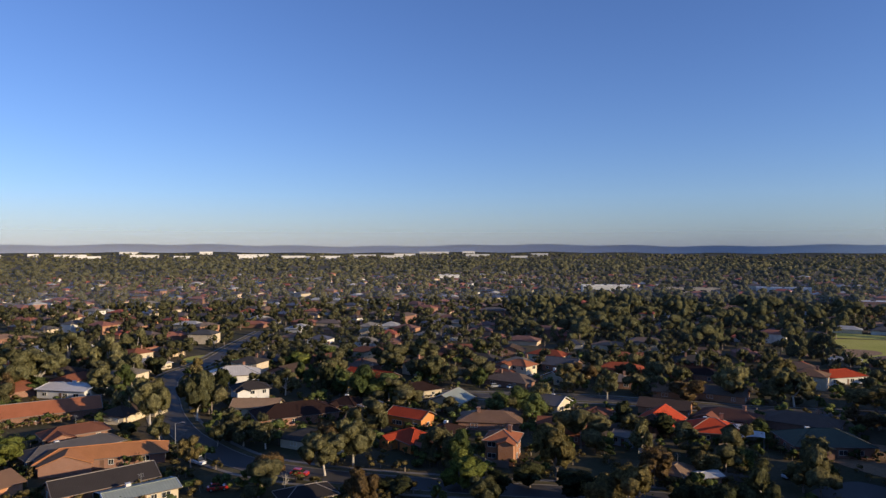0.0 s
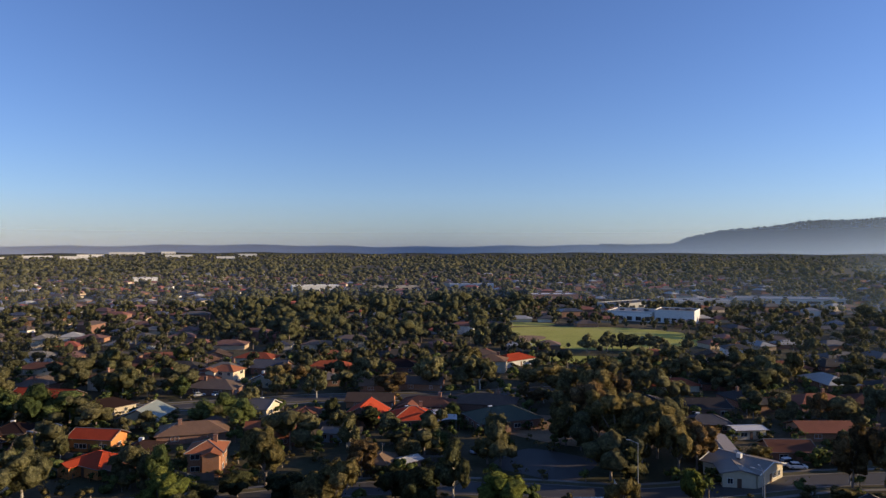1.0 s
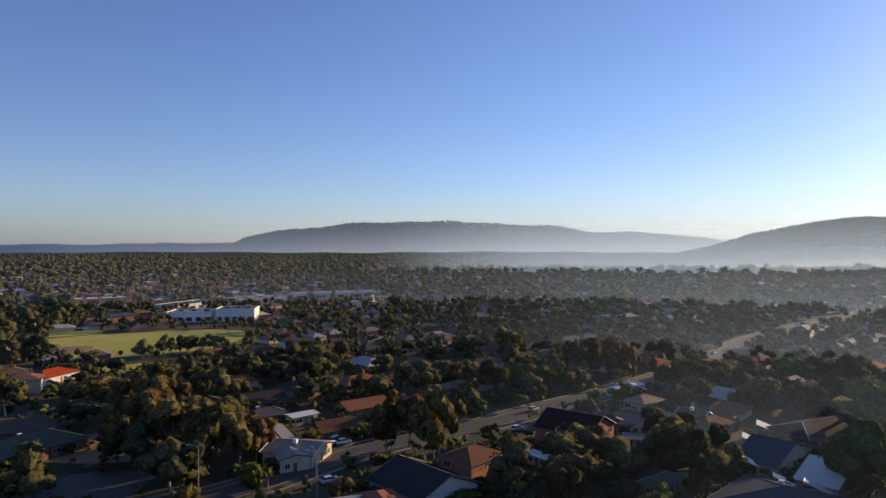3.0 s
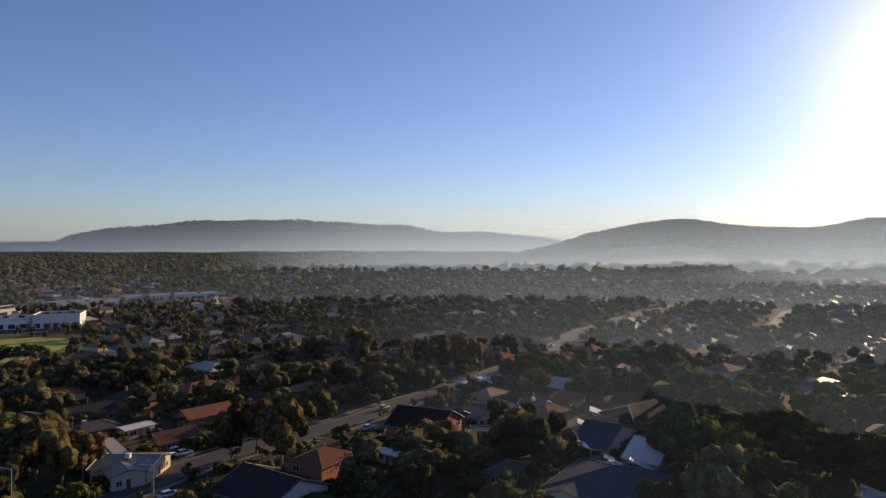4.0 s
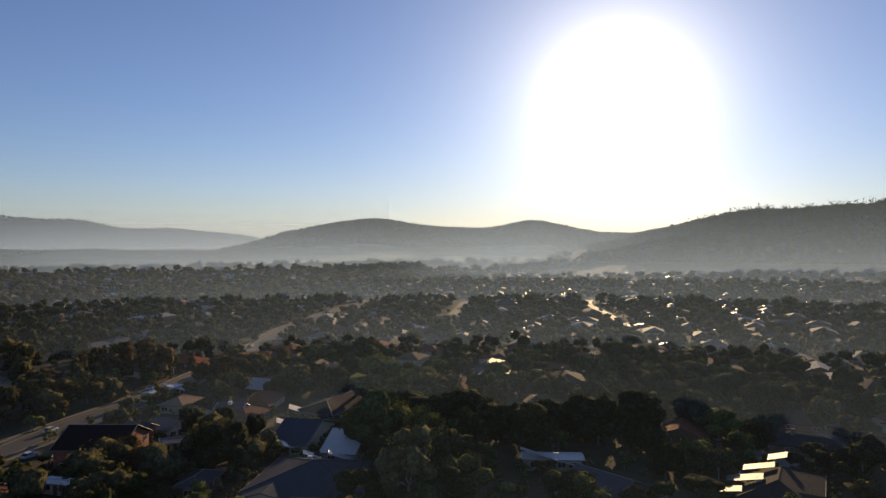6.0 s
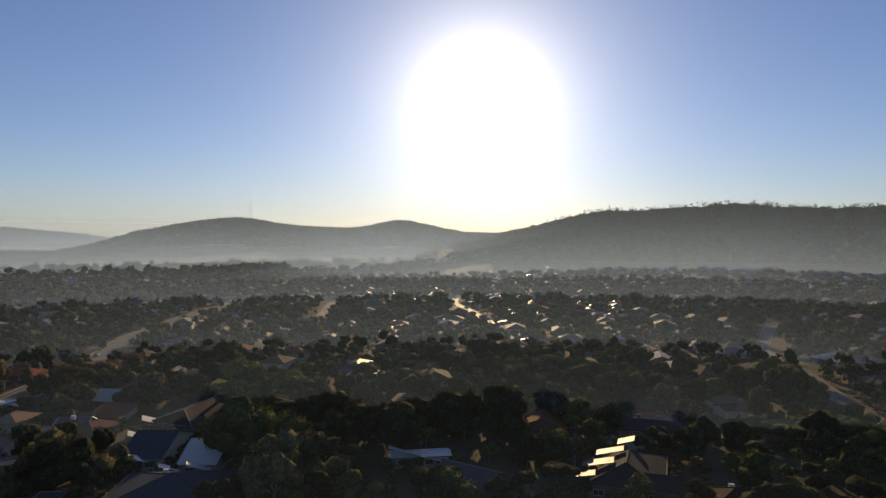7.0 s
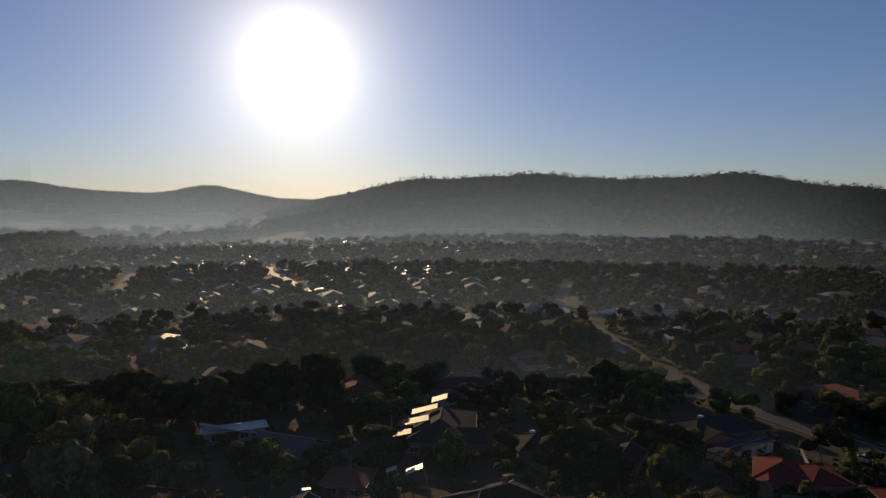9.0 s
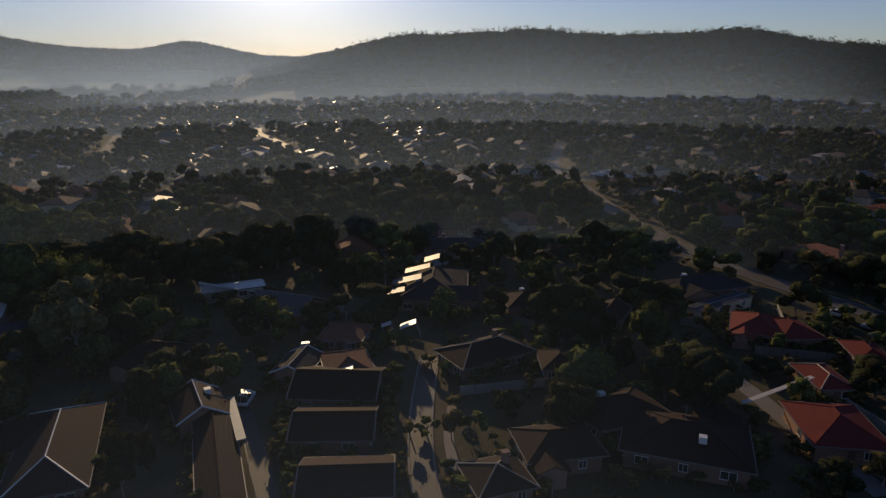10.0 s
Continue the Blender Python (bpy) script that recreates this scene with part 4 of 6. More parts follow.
tree(-36.9, 235.9, 10.0, 10.4, 'green')
tree(-87.6, 185.7, 4.7, 8.1, 'dark')
tree(-120.2, 234.9, 12.0, 13.9, 'gum')
tree(-165.2, 292.3, 16.2, 23.1, 'gum')
tree(-134.9, 266.8, 18.0, 18.1, 'gum')
tree(-149.1, 245.4, 18.0, 22.4, 'gum')
tree(-153.4, 235.9, 18.0, 19.5, 'gum')
tree(-142.2, 307.0, 18.0, 14.6, 'gum')
tree(18.2, 323.3, 9.1, 8.4, 'lime')
tree(-61.7, 285.5, 8.5, 13.9, 'lime')
tree(-54.6, 307.0, 7.8, 16.1, 'green')
tree(-41.0, 235.9, 12.0, 8.3, 'dark')
tree(-8.5, 292.3, 14.9, 17.7, 'gum')
tree(-20.9, 292.3, 12.4, 15.2, 'gum')
tree(24.5, 211.4, 9.0, 11.2, 'green')
tree(17.0, 207.8, 8.0, 11.0, 'green')
tree(32.1, 219.6, 9.3, 9.7, 'gum')
tree(4.2, 143.1, 9.3, 11.9, 'lime')
tree(25.3, 147.9, 14.0, 12.5, 'olive')
tree(26.9, 198.8, 9.8, 10.6, 'green')
tree(-18.7, 222.9, 11.6, 17.6, 'green')
tree(-5.2, 257.5, 12.8, 13.9, 'gum')
tree(2.9, 253.8, 7.9, 8.8, 'gum')
tree(13.6, 248.9, 7.9, 8.7, 'green')
tree(34.6, 126.2, 11.8, 14.4, 'olive')
tree(46.4, 145.4, 9.9, 11.7, 'brown')
tree(58.7, 150.0, 6.7, 8.5, 'olive')
tree(58.7, 122.4, 14.1, 11.1, 'gum')
tree(63.9, 111.3, 10.0, 11.8, 'lime')
tree(62.8, 158.9, 5.5, 7.4, 'olive')
tree(86.6, 182.0, 6.0, 7.4, 'green')
tree(39.0, 169.7, 5.8, 7.7, 'olive')
tree(-27.2, 159.1, 11.3, 13.0, 'brown')
tree(53.9, 196.9, 7.7, 6.1, 'dark')
tree(56.7, 229.3, 10.9, 11.3, 'gum')
tree(46.8, 249.2, 9.4, 13.2, 'olive')
tree(54.7, 256.9, 8.7, 12.5, 'brown')
tree(81.6, 222.9, 9.1, 16.5, 'brown')
tree(75.3, 236.2, 8.4, 10.8, 'gum')
tree(98.2, 225.8, 14.7, 15.0, 'gum')
tree(115.4, 218.0, 14.7, 15.0, 'gum')
tree(126.9, 249.9, 11.9, 14.6, 'olive')
tree(136.4, 208.4, 10.5, 23.8, 'olive')
tree(130.2, 182.1, 13.1, 17.6, 'olive')
tree(129.4, 166.2, 15.7, 16.6, 'olive')
tree(111.7, 136.6, 16.0, 17.2, 'olive')
tree(119.6, 132.9, 14.5, 17.4, 'olive')
tree(153.5, 200.6, 10.5, 13.2, 'brown')
tree(126.3, 124.0, 3.8, 9.4, 'olive')
tree(103.5, 102.6, 7.9, 5.9, 'lime')
tree(196.7, 233.0, 7.5, 11.8, 'gum')
tree(225.8, 236.0, 7.9, 14.1, 'gum')
tree(205.5, 273.0, 9.9, 14.7, 'gum')
tree(227.2, 273.4, 10.2, 6.1, 'dark')
tree(195.6, 181.5, 10.5, 18.5, 'dark')
tree(199.0, 169.4, 11.1, 15.9, 'dark')
tree(214.7, 172.8, 12.6, 9.5, 'gum')
tree(229.7, 177.3, 13.1, 10.0, 'olive')
tree(111.7, 144.2, 14.9, 14.5, 'olive')
tree(128.4, 176.9, 15.0, 15.3, 'olive')
tree(138.0, 169.7, 14.4, 15.3, 'brown')
tree(124.4, 135.4, 9.2, 9.8, 'olive')
tree(134.2, 112.1, 5.5, 11.4, 'olive')
tree(141.7, 94.4, 14.5, 10.6, 'brown')
tree(148.6, 91.5, 14.4, 13.2, 'brown')
tree(139.2, 79.0, 17.6, 13.6, 'olive')
tree(156.3, 82.7, 12.7, 9.4, 'olive')
tree(156.3, 25.9, 14.5, 16.7, 'dark')
tree(165.7, 32.2, 6.5, 10.5, 'dark')
tree(162.4, 74.2, 5.2, 6.3, 'olive')
tree(223.9, 85.4, 11.2, 17.7, 'olive')
tree(224.7, 91.9, 9.0, 10.6, 'dark')
tree(234.1, 78.9, 11.0, 15.0, 'olive')
tree(260.1, 76.7, 17.4, 18.8, 'brown')
tree(267.7, 66.1, 17.4, 19.1, 'brown')
tree(247.2, 77.0, 10.4, 13.5, 'gum')
tree(262.4, 39.9, 12.0, 16.1, 'brown')
tree(256.5, 48.0, 12.0, 11.3, 'brown')
tree(279.1, 33.0, 9.4, 26.8, 'brown')
tree(286.4, 22.9, 9.4, 22.4, 'brown')
tree(251.2, 26.4, 5.6, 13.2, 'olive')
tree(230.8, 18.4, 8.4, 10.1, 'olive')
tree(220.2, 114.2, 10.4, 10.8, 'olive')
tree(289.4, 123.8, 15.7, 16.3, 'olive')
tree(278.6, 138.6, 13.1, 16.1, 'gum')
tree(107.9, 83.0, 5.8, 7.4, 'olive')
tree(130.8, 87.2, 4.0, 9.9, 'olive')
tree(119.2, 61.0, 3.4, 11.1, 'green')
tree(135.1, 45.5, 4.6, 9.0, 'green')
tree(147.0, 39.8, 4.8, 8.2, 'green')
tree(161.9, 37.5, 5.2, 8.9, 'olive')
tree(206.5, -26.8, 15.2, 15.5, 'gum')
tree(233.5, -22.5, 8.9, 10.2, 'green')
tree(228.6, -10.4, 7.8, 9.0, 'green')
tree(131.3, -15.4, 18.0, 18.1, 'gum')
tree(145.7, -23.8, 14.1, 12.0, 'gum')
tree(147.5, -12.3, 11.3, 12.1, 'dark')
tree(180.1, -36.9, 13.6, 17.9, 'dark')
tree(170.6, -43.4, 14.3, 17.2, 'dark')
tree(158.1, -49.4, 14.6, 17.7, 'dark')
tree(218.0, -39.2, 11.0, 11.6, 'gum')
tree(302.3, -24.0, 5.6, 15.7, 'lime')
tree(171.7, -64.9, 11.5, 16.2, 'dark')
tree(130.6, 25.4, 5.6, 9.7, 'green')
tree(136.1, 33.5, 5.9, 10.2, 'dark')
tree(205.4, -70.9, 13.7, 17.1, 'dark')
tree(139.1, -9.8, 8.4, 7.7, 'dark')
tree(300.7, 6.7, 10.2, 15.6, 'gum')
tree(298.9, 39.9, 10.2, 13.0, 'gum')
tree(162.8, -11.8, 17.5, 19.0, 'green')
tree(152.3, -20.0, 14.8, 15.2, 'green')
tree(150.8, -27.5, 10.2, 12.4, 'dark')
tree(210.5, -13.8, 18.0, 22.2, 'green')
tree(203.4, -23.2, 14.1, 19.8, 'green')
tree(156.1, -76.6, 18.0, 17.0, 'dark')
tree(168.5, -69.1, 15.8, 16.1, 'dark')
tree(165.8, -55.5, 13.5, 14.0, 'dark')
tree(169.0, -98.2, 13.9, 13.8, 'dark')
tree(59.3, -68.9, 9.2, 9.4, 'dark')
tree(69.9, -103.6, 10.3, 10.4, 'green')
tree(59.4, -93.8, 8.2, 8.3, 'dark')
tree(66.9, -91.2, 7.5, 6.4, 'dark')
tree(157.5, -178.3, 17.3, 16.6, 'dark')
tree(173.1, -173.8, 12.8, 14.9, 'dark')
tree(83.5, -172.0, 7.7, 8.4, 'dark')
tree(69.7, -173.8, 8.8, 13.2, 'olive')
tree(63.6, -181.8, 8.8, 13.6, 'dark')
tree(93.7, -208.7, 8.9, 12.0, 'dark')
tree(102.1, -91.5, 5.2, 5.0, 'olive')
tree(67.4, -64.3, 4.8, 5.4, 'dark')
tree(67.6, -53.3, 5.5, 4.3, 'olive')
tree(82.2, -12.3, 10.8, 5.0, 'dark')
tree(85.6, -15.8, 7.3, 3.5, 'dark')
tree(97.8, -18.9, 10.8, 6.7, 'dark')
tree(51.6, -111.2, 3.7, 7.9, 'dark')
tree(25.2, -90.9, 4.7, 7.3, 'olive')
tree(27.7, -83.7, 5.4, 7.0, 'dark')
tree(81.9, -50.4, 4.0, 4.7, 'dark')
tree(170.2, -120.0, 14.8, 11.0, 'dark')
tree(160.3, -133.1, 13.0, 11.0, 'gum')
tree(218.1, 273.4, 10.7, 13.5, 'gum')
tree(232.5, 275.3, 8.9, 15.5, 'dark')
tree(240.5, 267.4, 8.8, 15.5, 'gum')
tree(239.1, 257.7, 8.2, 12.1, 'gum')
tree(69.2, 118.3, 5.2, 8.7, 'dark')
tree(112.3, 159.8, 11.4, 12.0, 'olive')
tree(118.3, 187.5, 7.5, 11.6, 'brown')
tree(136.6, 197.8, 8.1, 12.6, 'olive')
tree(48.6, 129.4, 8.2, 10.1, 'dark')
tree(56.9, 130.9, 6.1, 7.8, 'dark')
tree(27.0, 137.6, 7.0, 11.5, 'dark')
tree(19.0, 144.7, 5.9, 10.5, 'dark')
tree(11.8, 139.7, 6.2, 7.6, 'dark')
tree(-9.9, 139.2, 5.3, 10.1, 'dark')
tree(-19.2, 137.6, 4.1, 7.6, 'dark')
tree(107.0, 121.0, 13.0, 12.0, 'olive')
tree(114.0, 117.5, 14.0, 12.0, 'olive')
tree(119.3, 116.8, 13.0, 12.0, 'brown')
tree(103.0, 146.0, 12.0, 12.0, 'olive')
tree(98.0, 116.0, 10.0, 9.0, 'dark')
tree(-76.0, 178.0, 8.0, 9.0, 'gum')
tree(-60.0, 158.0, 8.0, 8.0, 'olive')
tree(-38.0, 145.0, 8.0, 9.0, 'brown')
tree(8.0, 132.0, 8.0, 9.0, 'gum')
tree(30.0, 127.0, 9.0, 10.0, 'olive')
tree(50.0, 121.0, 10.0, 10.0, 'dark')
tree(-98.0, 205.0, 11.0, 10.0, 'gum')
tree(-120.0, 255.0, 13.0, 12.0, 'gum')
tree(-97.0, 262.0, 10.0, 9.0, 'olive')
tree(115.7, 134.4, 16.9, 14.2, 'gum')
tree(119.4, 156.6, 15.2, 14.7, 'brown')
tree(117.5, 127.9, 14.5, 13.1, 'olive')
tree(103.3, 125.0, 12.0, 10.1, 'dark')

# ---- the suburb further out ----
# places kept visible from the origin; fill trees stay off these sightlines
SIGHT_TARGETS = np.concatenate([ROADS[k][0] for k in (0, 1, 4, 5)] + [np.array([(x, y) for x, y in ((117, -77), (122, -83), (127, -89), (130, -96), (146, -50), (203, -93), (168, 11), (143, 3))])]
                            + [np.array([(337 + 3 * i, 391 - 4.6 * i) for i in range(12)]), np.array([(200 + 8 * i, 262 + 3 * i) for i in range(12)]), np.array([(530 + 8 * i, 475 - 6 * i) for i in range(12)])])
SIGHT_R, SIGHT_A = np.hypot(SIGHT_TARGETS[:, 0], SIGHT_TARGETS[:, 1]), np.arctan2(SIGHT_TARGETS[:, 0], SIGHT_TARGETS[:, 1])


# houses whose roofs are kept sunlit by leaving out fill trees sunward of them
KEEP_LIT = ((15, 166), (62, 191), (74, 183), (-9, 195), (-8, 175), (154, 260), (-122, 203), (-100, 180), (-82, 161), (-72, 141), (-65, 225), (31, 270), (-28, 260), (135, 67), (171, 54), (-62, 137), (0, 180))


def tree_gap(x, y):
    """True where fill trees are left out: on sightlines from the eye, or sunward of roofs kept lit."""
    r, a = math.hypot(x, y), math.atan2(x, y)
    for hx, hy in KEEP_LIT:
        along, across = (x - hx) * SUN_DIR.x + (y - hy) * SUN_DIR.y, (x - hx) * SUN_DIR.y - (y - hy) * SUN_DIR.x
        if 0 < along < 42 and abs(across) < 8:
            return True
    return bool(np.any((np.abs(SIGHT_A - a) * r < 4.0) & (SIGHT_R > r) & (SIGHT_R < 1.075 * r + 3)))


def free(x, y, gap_road=5.0, gap_house=2.0, field=True):
    if field:
        for fx, fy, rx, ry, rot in KEEPOUT:
            c, s = math.cos(radians(-rot)), math.sin(radians(-rot))
            u, v = (x - fx) * c - (y - fy) * s, (x - fx) * s + (y - fy) * c
            if (u / rx) ** 2 + (v / ry) ** 2 < 1:
                return False
    for px, py, r in PLOTS:
        if abs(x - px) < r + gap_house and abs(y - py) < r + gap_house:
            return False
    for line, half in ROADS:
        if np.min(np.hypot(line[:, 0] - x, line[:, 1] - y)) < half + gap_road:
            return False
    return True


def in_view(x, y, lo, hi, a0=-42, a1=172):
    r, az = math.hypot(x, y), math.degrees(math.atan2(x, y))
    return lo < r < hi and a0 < az < a1


def big_shed(name, x, y, rot, w, d, h, wall, roof, label, category, openings=5):
    """A large flat-roofed building: walls, roof deck, parapet, and openings along its front."""
    b = new(name)
    z = float(ground_z(x, y))
    part("wall", boxed(-w / 2, -d / 2, -1.0, w / 2, d / 2, h), wall, b)
    part("roof", boxed(-w / 2 + 0.3, -d / 2 + 0.3, h + 0.004, w / 2 - 0.3, d / 2 - 0.3, h + 0.15), roof, b)
    for k, a in enumerate(((-w / 2, -d / 2 - 0.1, w / 2, -d / 2 + 0.25), (-w / 2, d / 2 - 0.25, w / 2, d / 2 + 0.1), (-w / 2 - 0.1, -d / 2 + 0.26, -w / 2 + 0.25, d / 2 - 0.26), (w / 2 - 0.25, -d / 2 + 0.26, w / 2 + 0.1, d / 2 - 0.26))):
        part("parapet", boxed(a[0], a[1], h - 0.6, a[2], a[3], h + 0.7), wall, b)
    for i in range(openings):
        u = (i + 0.5) / openings * w - w / 2
        part("window", boxed(u - w / openings * 0.3, -d / 2 - 0.08, 0.6, u + w / openings * 0.3, -d / 2 + 0.05, min(3.4, h - 1.2)), GLASS, b)
    for i in range(3):
        u = (i - 1) * w * 0.27
        part("roof_unit", boxed(u - 1.6, -1.2 + i, h + 0.16, u + 1.6, 1.4 + i, h + 1.1), ROOFS["slate"], b)
    b.matrix_basis = pose(x, y, z, 0, 0, rot)
    PLOTS.append((x, y, max(w, d) / 2))
    return tagged(b, label, category)


big_shed("shopping_centre", 354, 365, -54, 27, 25, 8.5, WALLS["white"], ROOFS["slate"], "white shopping centre hall beside the oval", "shop")
big_shed("shopping_centre", 337, 391.5, -54, 32, 28, 6.5, WALLS["white"], ROOFS["metal"], "white shopping centre block with grey roof", "shop")
big_shed("shopping_centre", 400, 470, 12, 60, 24, 5, WALLS["pale_wall"], ROOFS["slate"], "long grey shopping centre wing with dark roof", "shop")
big_shed("shopping_centre", 478, 462, -20, 60, 30, 5, WALLS["pale_wall"], ROOFS["metal"], "broad pale shopping centre block", "shop")
big_shed("shopping_centre", 572, 448, -36, 100, 34, 5, WALLS["pale_wall"], ROOFS["metal"], "long low pale shopping centre wing", "shop")
big_shed("hall", 372, 552, -18, 46, 26, 8, WALLS["brick"], ROOFS["pale"], "dark brick hall with a white flat roof", "hall")
big_shed("school_building", 196, 800, -6, 56, 20, 8, WALLS["white"], ROOFS["pale"], "white school building among distant trees", "school")
big_shed("school_building", 300, 800, -14, 60, 16, 5, WALLS["cream"], ROOFS["metal"], "low cream school block among trees", "school")
big_shed("school_building", 405, 790, -26, 58, 18, 6, WALLS["white"], ROOFS["pale"], "low white school hall with pale roof", "school")
big_shed("warehouse", 10, 1120, 2, 34, 22, 8, WALLS["white"], ROOFS["pale"], "white commercial building between far trees", "warehouse")
shed_rng = random.Random(9)
for i in range(22):
    az = -36 + i * 2.1 + shed_rng.uniform(-1.0, 1.0)
    r = shed_rng.uniform(3000, 3420)
    big_shed("warehouse", r * math.sin(radians(az)), r * math.cos(radians(az)), -az, shed_rng.uniform(35, 150), 30, shed_rng.uniform(10.5, 12.5), WALLS["white"], ROOFS["pale"],
             "huge white industrial warehouse on the far plain", "warehouse", 4)

# houses of the middle distance: a few designs, repeated along rows
mid_rng = random.Random(11)
RESERVE = [(101, 130, 13), (88, 150, 13), (195, 226, 15), (217, 224, 15), (175, 240, 15), (243, 390, 15), (307, 361, 15)]
PLOTS.extend(RESERVE)
DESIGNS = []
for i, (w, d, kind, wall, st, wing) in enumerate(((19, 12, "hip", "brick", 1, 2.5), (16, 11, "gx", "brick_orange", 1, 0), (20, 13, "hip", "brick", 1, 0), (14, 12, "gy", "brick", 1, 0),
                                                  (13, 11, "hip", "cream", 2, 0), (19, 11, "hip", "cream", 1, 3.0), (17, 14, "hip", "brick_red", 1, 2.0))):
    b = build_house(w, d, 2.5 if st == 1 else 5.0, 20, kind, "mixed", wall, st, i, wing, i % 2 == 0, False, False)
    tagged(b, f"{'two-storey' if st == 2 else 'single-storey'} {WALL_WORDS[wall]} house with a weathered {'hipped' if kind == 'hip' else 'gabled'} roof", "house", "suburban houses")
    DESIGNS.append([b, max(w, d) / 2, False])
FAR_SPOTS = []
GRID = radians(-24)
for i in range(-70, 71):
    for j in range(-70, 71):
        u = i * 21 + mid_rng.uniform(-5, 5)
        v = (j // 2) * 66 + (19 if j % 2 else -19) + mid_rng.uniform(-6, 6)
        x, y = u * math.cos(GRID) - v * math.sin(GRID), u * math.sin(GRID) + v * math.cos(GRID)
        turn = math.degrees(GRID) + (0 if j % 2 else 180) + mid_rng.choice((0, 0, 90)) + mid_rng.uniform(-16, 16)
        pick = mid_rng.randrange(len(DESIGNS))
        if mid_rng.random() < 0.1 or not in_view(x, y, 62, 1330) or float(ground_z(x, y)) > 14:
            continue
        if pick == 4 and math.hypot(x, y) < 260:
            pick = 0
        shady = math.hypot(x, y) < 270 and 92 < math.degrees(math.atan2(x, y)) < 172
        if shady and mid_rng.random() < 0.35:
            continue
        if math.hypot(x, y) < 345:
            if not free(x, y, 7.5, 6.5):
                continue
            src = DESIGNS[pick]
            m = pose(x, y, 0, 0, 0, turn)
            if src[2]:
                copy_thing(src[0], m)
            else:
                src[0].matrix_basis, src[2] = m, True
            PLOTS.append((x, y, src[1] * 0.8))
        elif free(x, y, 12, 4):
            FAR_SPOTS.append((x, y, turn, mid_rng.choice((13, 15, 17, 19)), mid_rng.choice((10, 11, 12)), 5.4 if mid_rng.random() < 0.1 else 2.5))
for src in DESIGNS:
    if not src[2]:
        bpy.data.objects.remove(src[0])


def far_houses(spots, roof, label):
    """The houses beyond, too many to tell apart: walls in one mesh, roofs in the other."""
    wv, wf, rv, rf = [], [], [], []
    for x, y, turn, w, d, e in spots:
        z = float(ground_z(x, y))
        c, s = math.cos(radians(turn)), math.sin(radians(turn))

        def put(u, v, h):
            return (x + u * c - v * s, y + u * s + v * c, z + h)
        k = len(wv)
        cor = ((-w / 2, -d / 2), (w / 2, -d / 2), (w / 2, d / 2), (-w / 2, d / 2))
        wv += [put(u * 0.93, v * 0.9, h) for h in (-0.5, e - 0.05) for u, v in cor]
        wf += [(k + i, k + (i + 1) % 4, k + 4 + (i + 1) % 4, k + 4 + i) for i in range(4)]
        k = len(rv)
        top = e + d / 2 * 0.37
        rv += [put(u, v, e) for u, v in cor] + [put(-(w - d) / 2, 0, top), put((w - d) / 2, 0, top)] + [put(u, v, e - 0.2) for u, v in cor]
        rf += [(k, k + 1, k + 5, k + 4), (k + 2, k + 3, k + 4, k + 5), (k + 1, k + 2, k + 5), (k + 3, k, k + 4), (k + 9, k + 8, k + 7, k + 6)]
        rf += [(k + 6 + i, k + 6 + (i + 1) % 4, k + (i + 1) % 4, k + i) for i in range(4)]
    base = tagged(new("distant_houses"), label, "houses", kind="stuff")
    for name, v, f, m in (("walls", wv, wf, FARWALL), ("roofs", rv, rf, roof)):
        me = bpy.data.meshes.new(name)
        me.from_pydata(v, [], f)
        me.materials.append(m)
        shared(name, me, base, Matrix())


def island_tones(name, stops, rough):
    m, nt, bs, _ = nodes_of(name)
    geo = nt.nodes.new("ShaderNodeNewGeometry")
    col = ramp(nt, geo.outputs["Random Per Island"], [(i / len(stops), c) for i, c in enumerate(stops)], True)
    col = mixed(nt, 1.0, col, mixed(nt, grain(nt, 0.4), (0.6, 0.6, 0.6), (1.3, 1.3, 1.3)), "MULTIPLY")
    nt.links.new(col, bs.inputs["Base Color"])
    if rough < 0.6:
        nt.links.new(ramp(nt, geo.outputs["Random Per Island"], [(0.0, (0.75,) * 3), (0.25, (0.32,) * 3), (0.29, (0.8,) * 3), (0.5, (0.25,) * 3), (0.54, (0.75,) * 3)], True), bs.inputs["Roughness"])
    else:
        bs.inputs["Roughness"].default_value = rough
    return m


FARROOF = island_tones("far_roofs", MIXED, 0.42)
FARWALL = island_tones("far_walls", ((0.3, 0.16, 0.1), (0.6, 0.5, 0.36), (0.38, 0.2, 0.12), (0.7, 0.68, 0.62), (0.25, 0.13, 0.09), (0.55, 0.42, 0.28)), 0.85)
# grey-roofed estate on sunward bearings, its palette also darkened to look backlit
GREY_BACKLIT_ROOF = island_tones("far_grey_backlit_roofs", [(0.06, 0.055, 0.052), (0.085, 0.06, 0.05), (0.05, 0.05, 0.052), (0.11, 0.1, 0.095), (0.07, 0.045, 0.038), (0.045, 0.042, 0.04), (0.13, 0.07, 0.05),
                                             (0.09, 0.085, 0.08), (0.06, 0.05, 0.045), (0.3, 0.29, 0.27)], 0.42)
far_houses([p for p in FAR_SPOTS if math.atan2(p[0], p[1]) < radians(48)], FARROOF, "countless low tiled houses scattered among distant trees")
far_houses([p for p in FAR_SPOTS if math.atan2(p[0], p[1]) >= radians(48)], GREY_BACKLIT_ROOF, "countless low grey-roofed houses among dark garden trees")



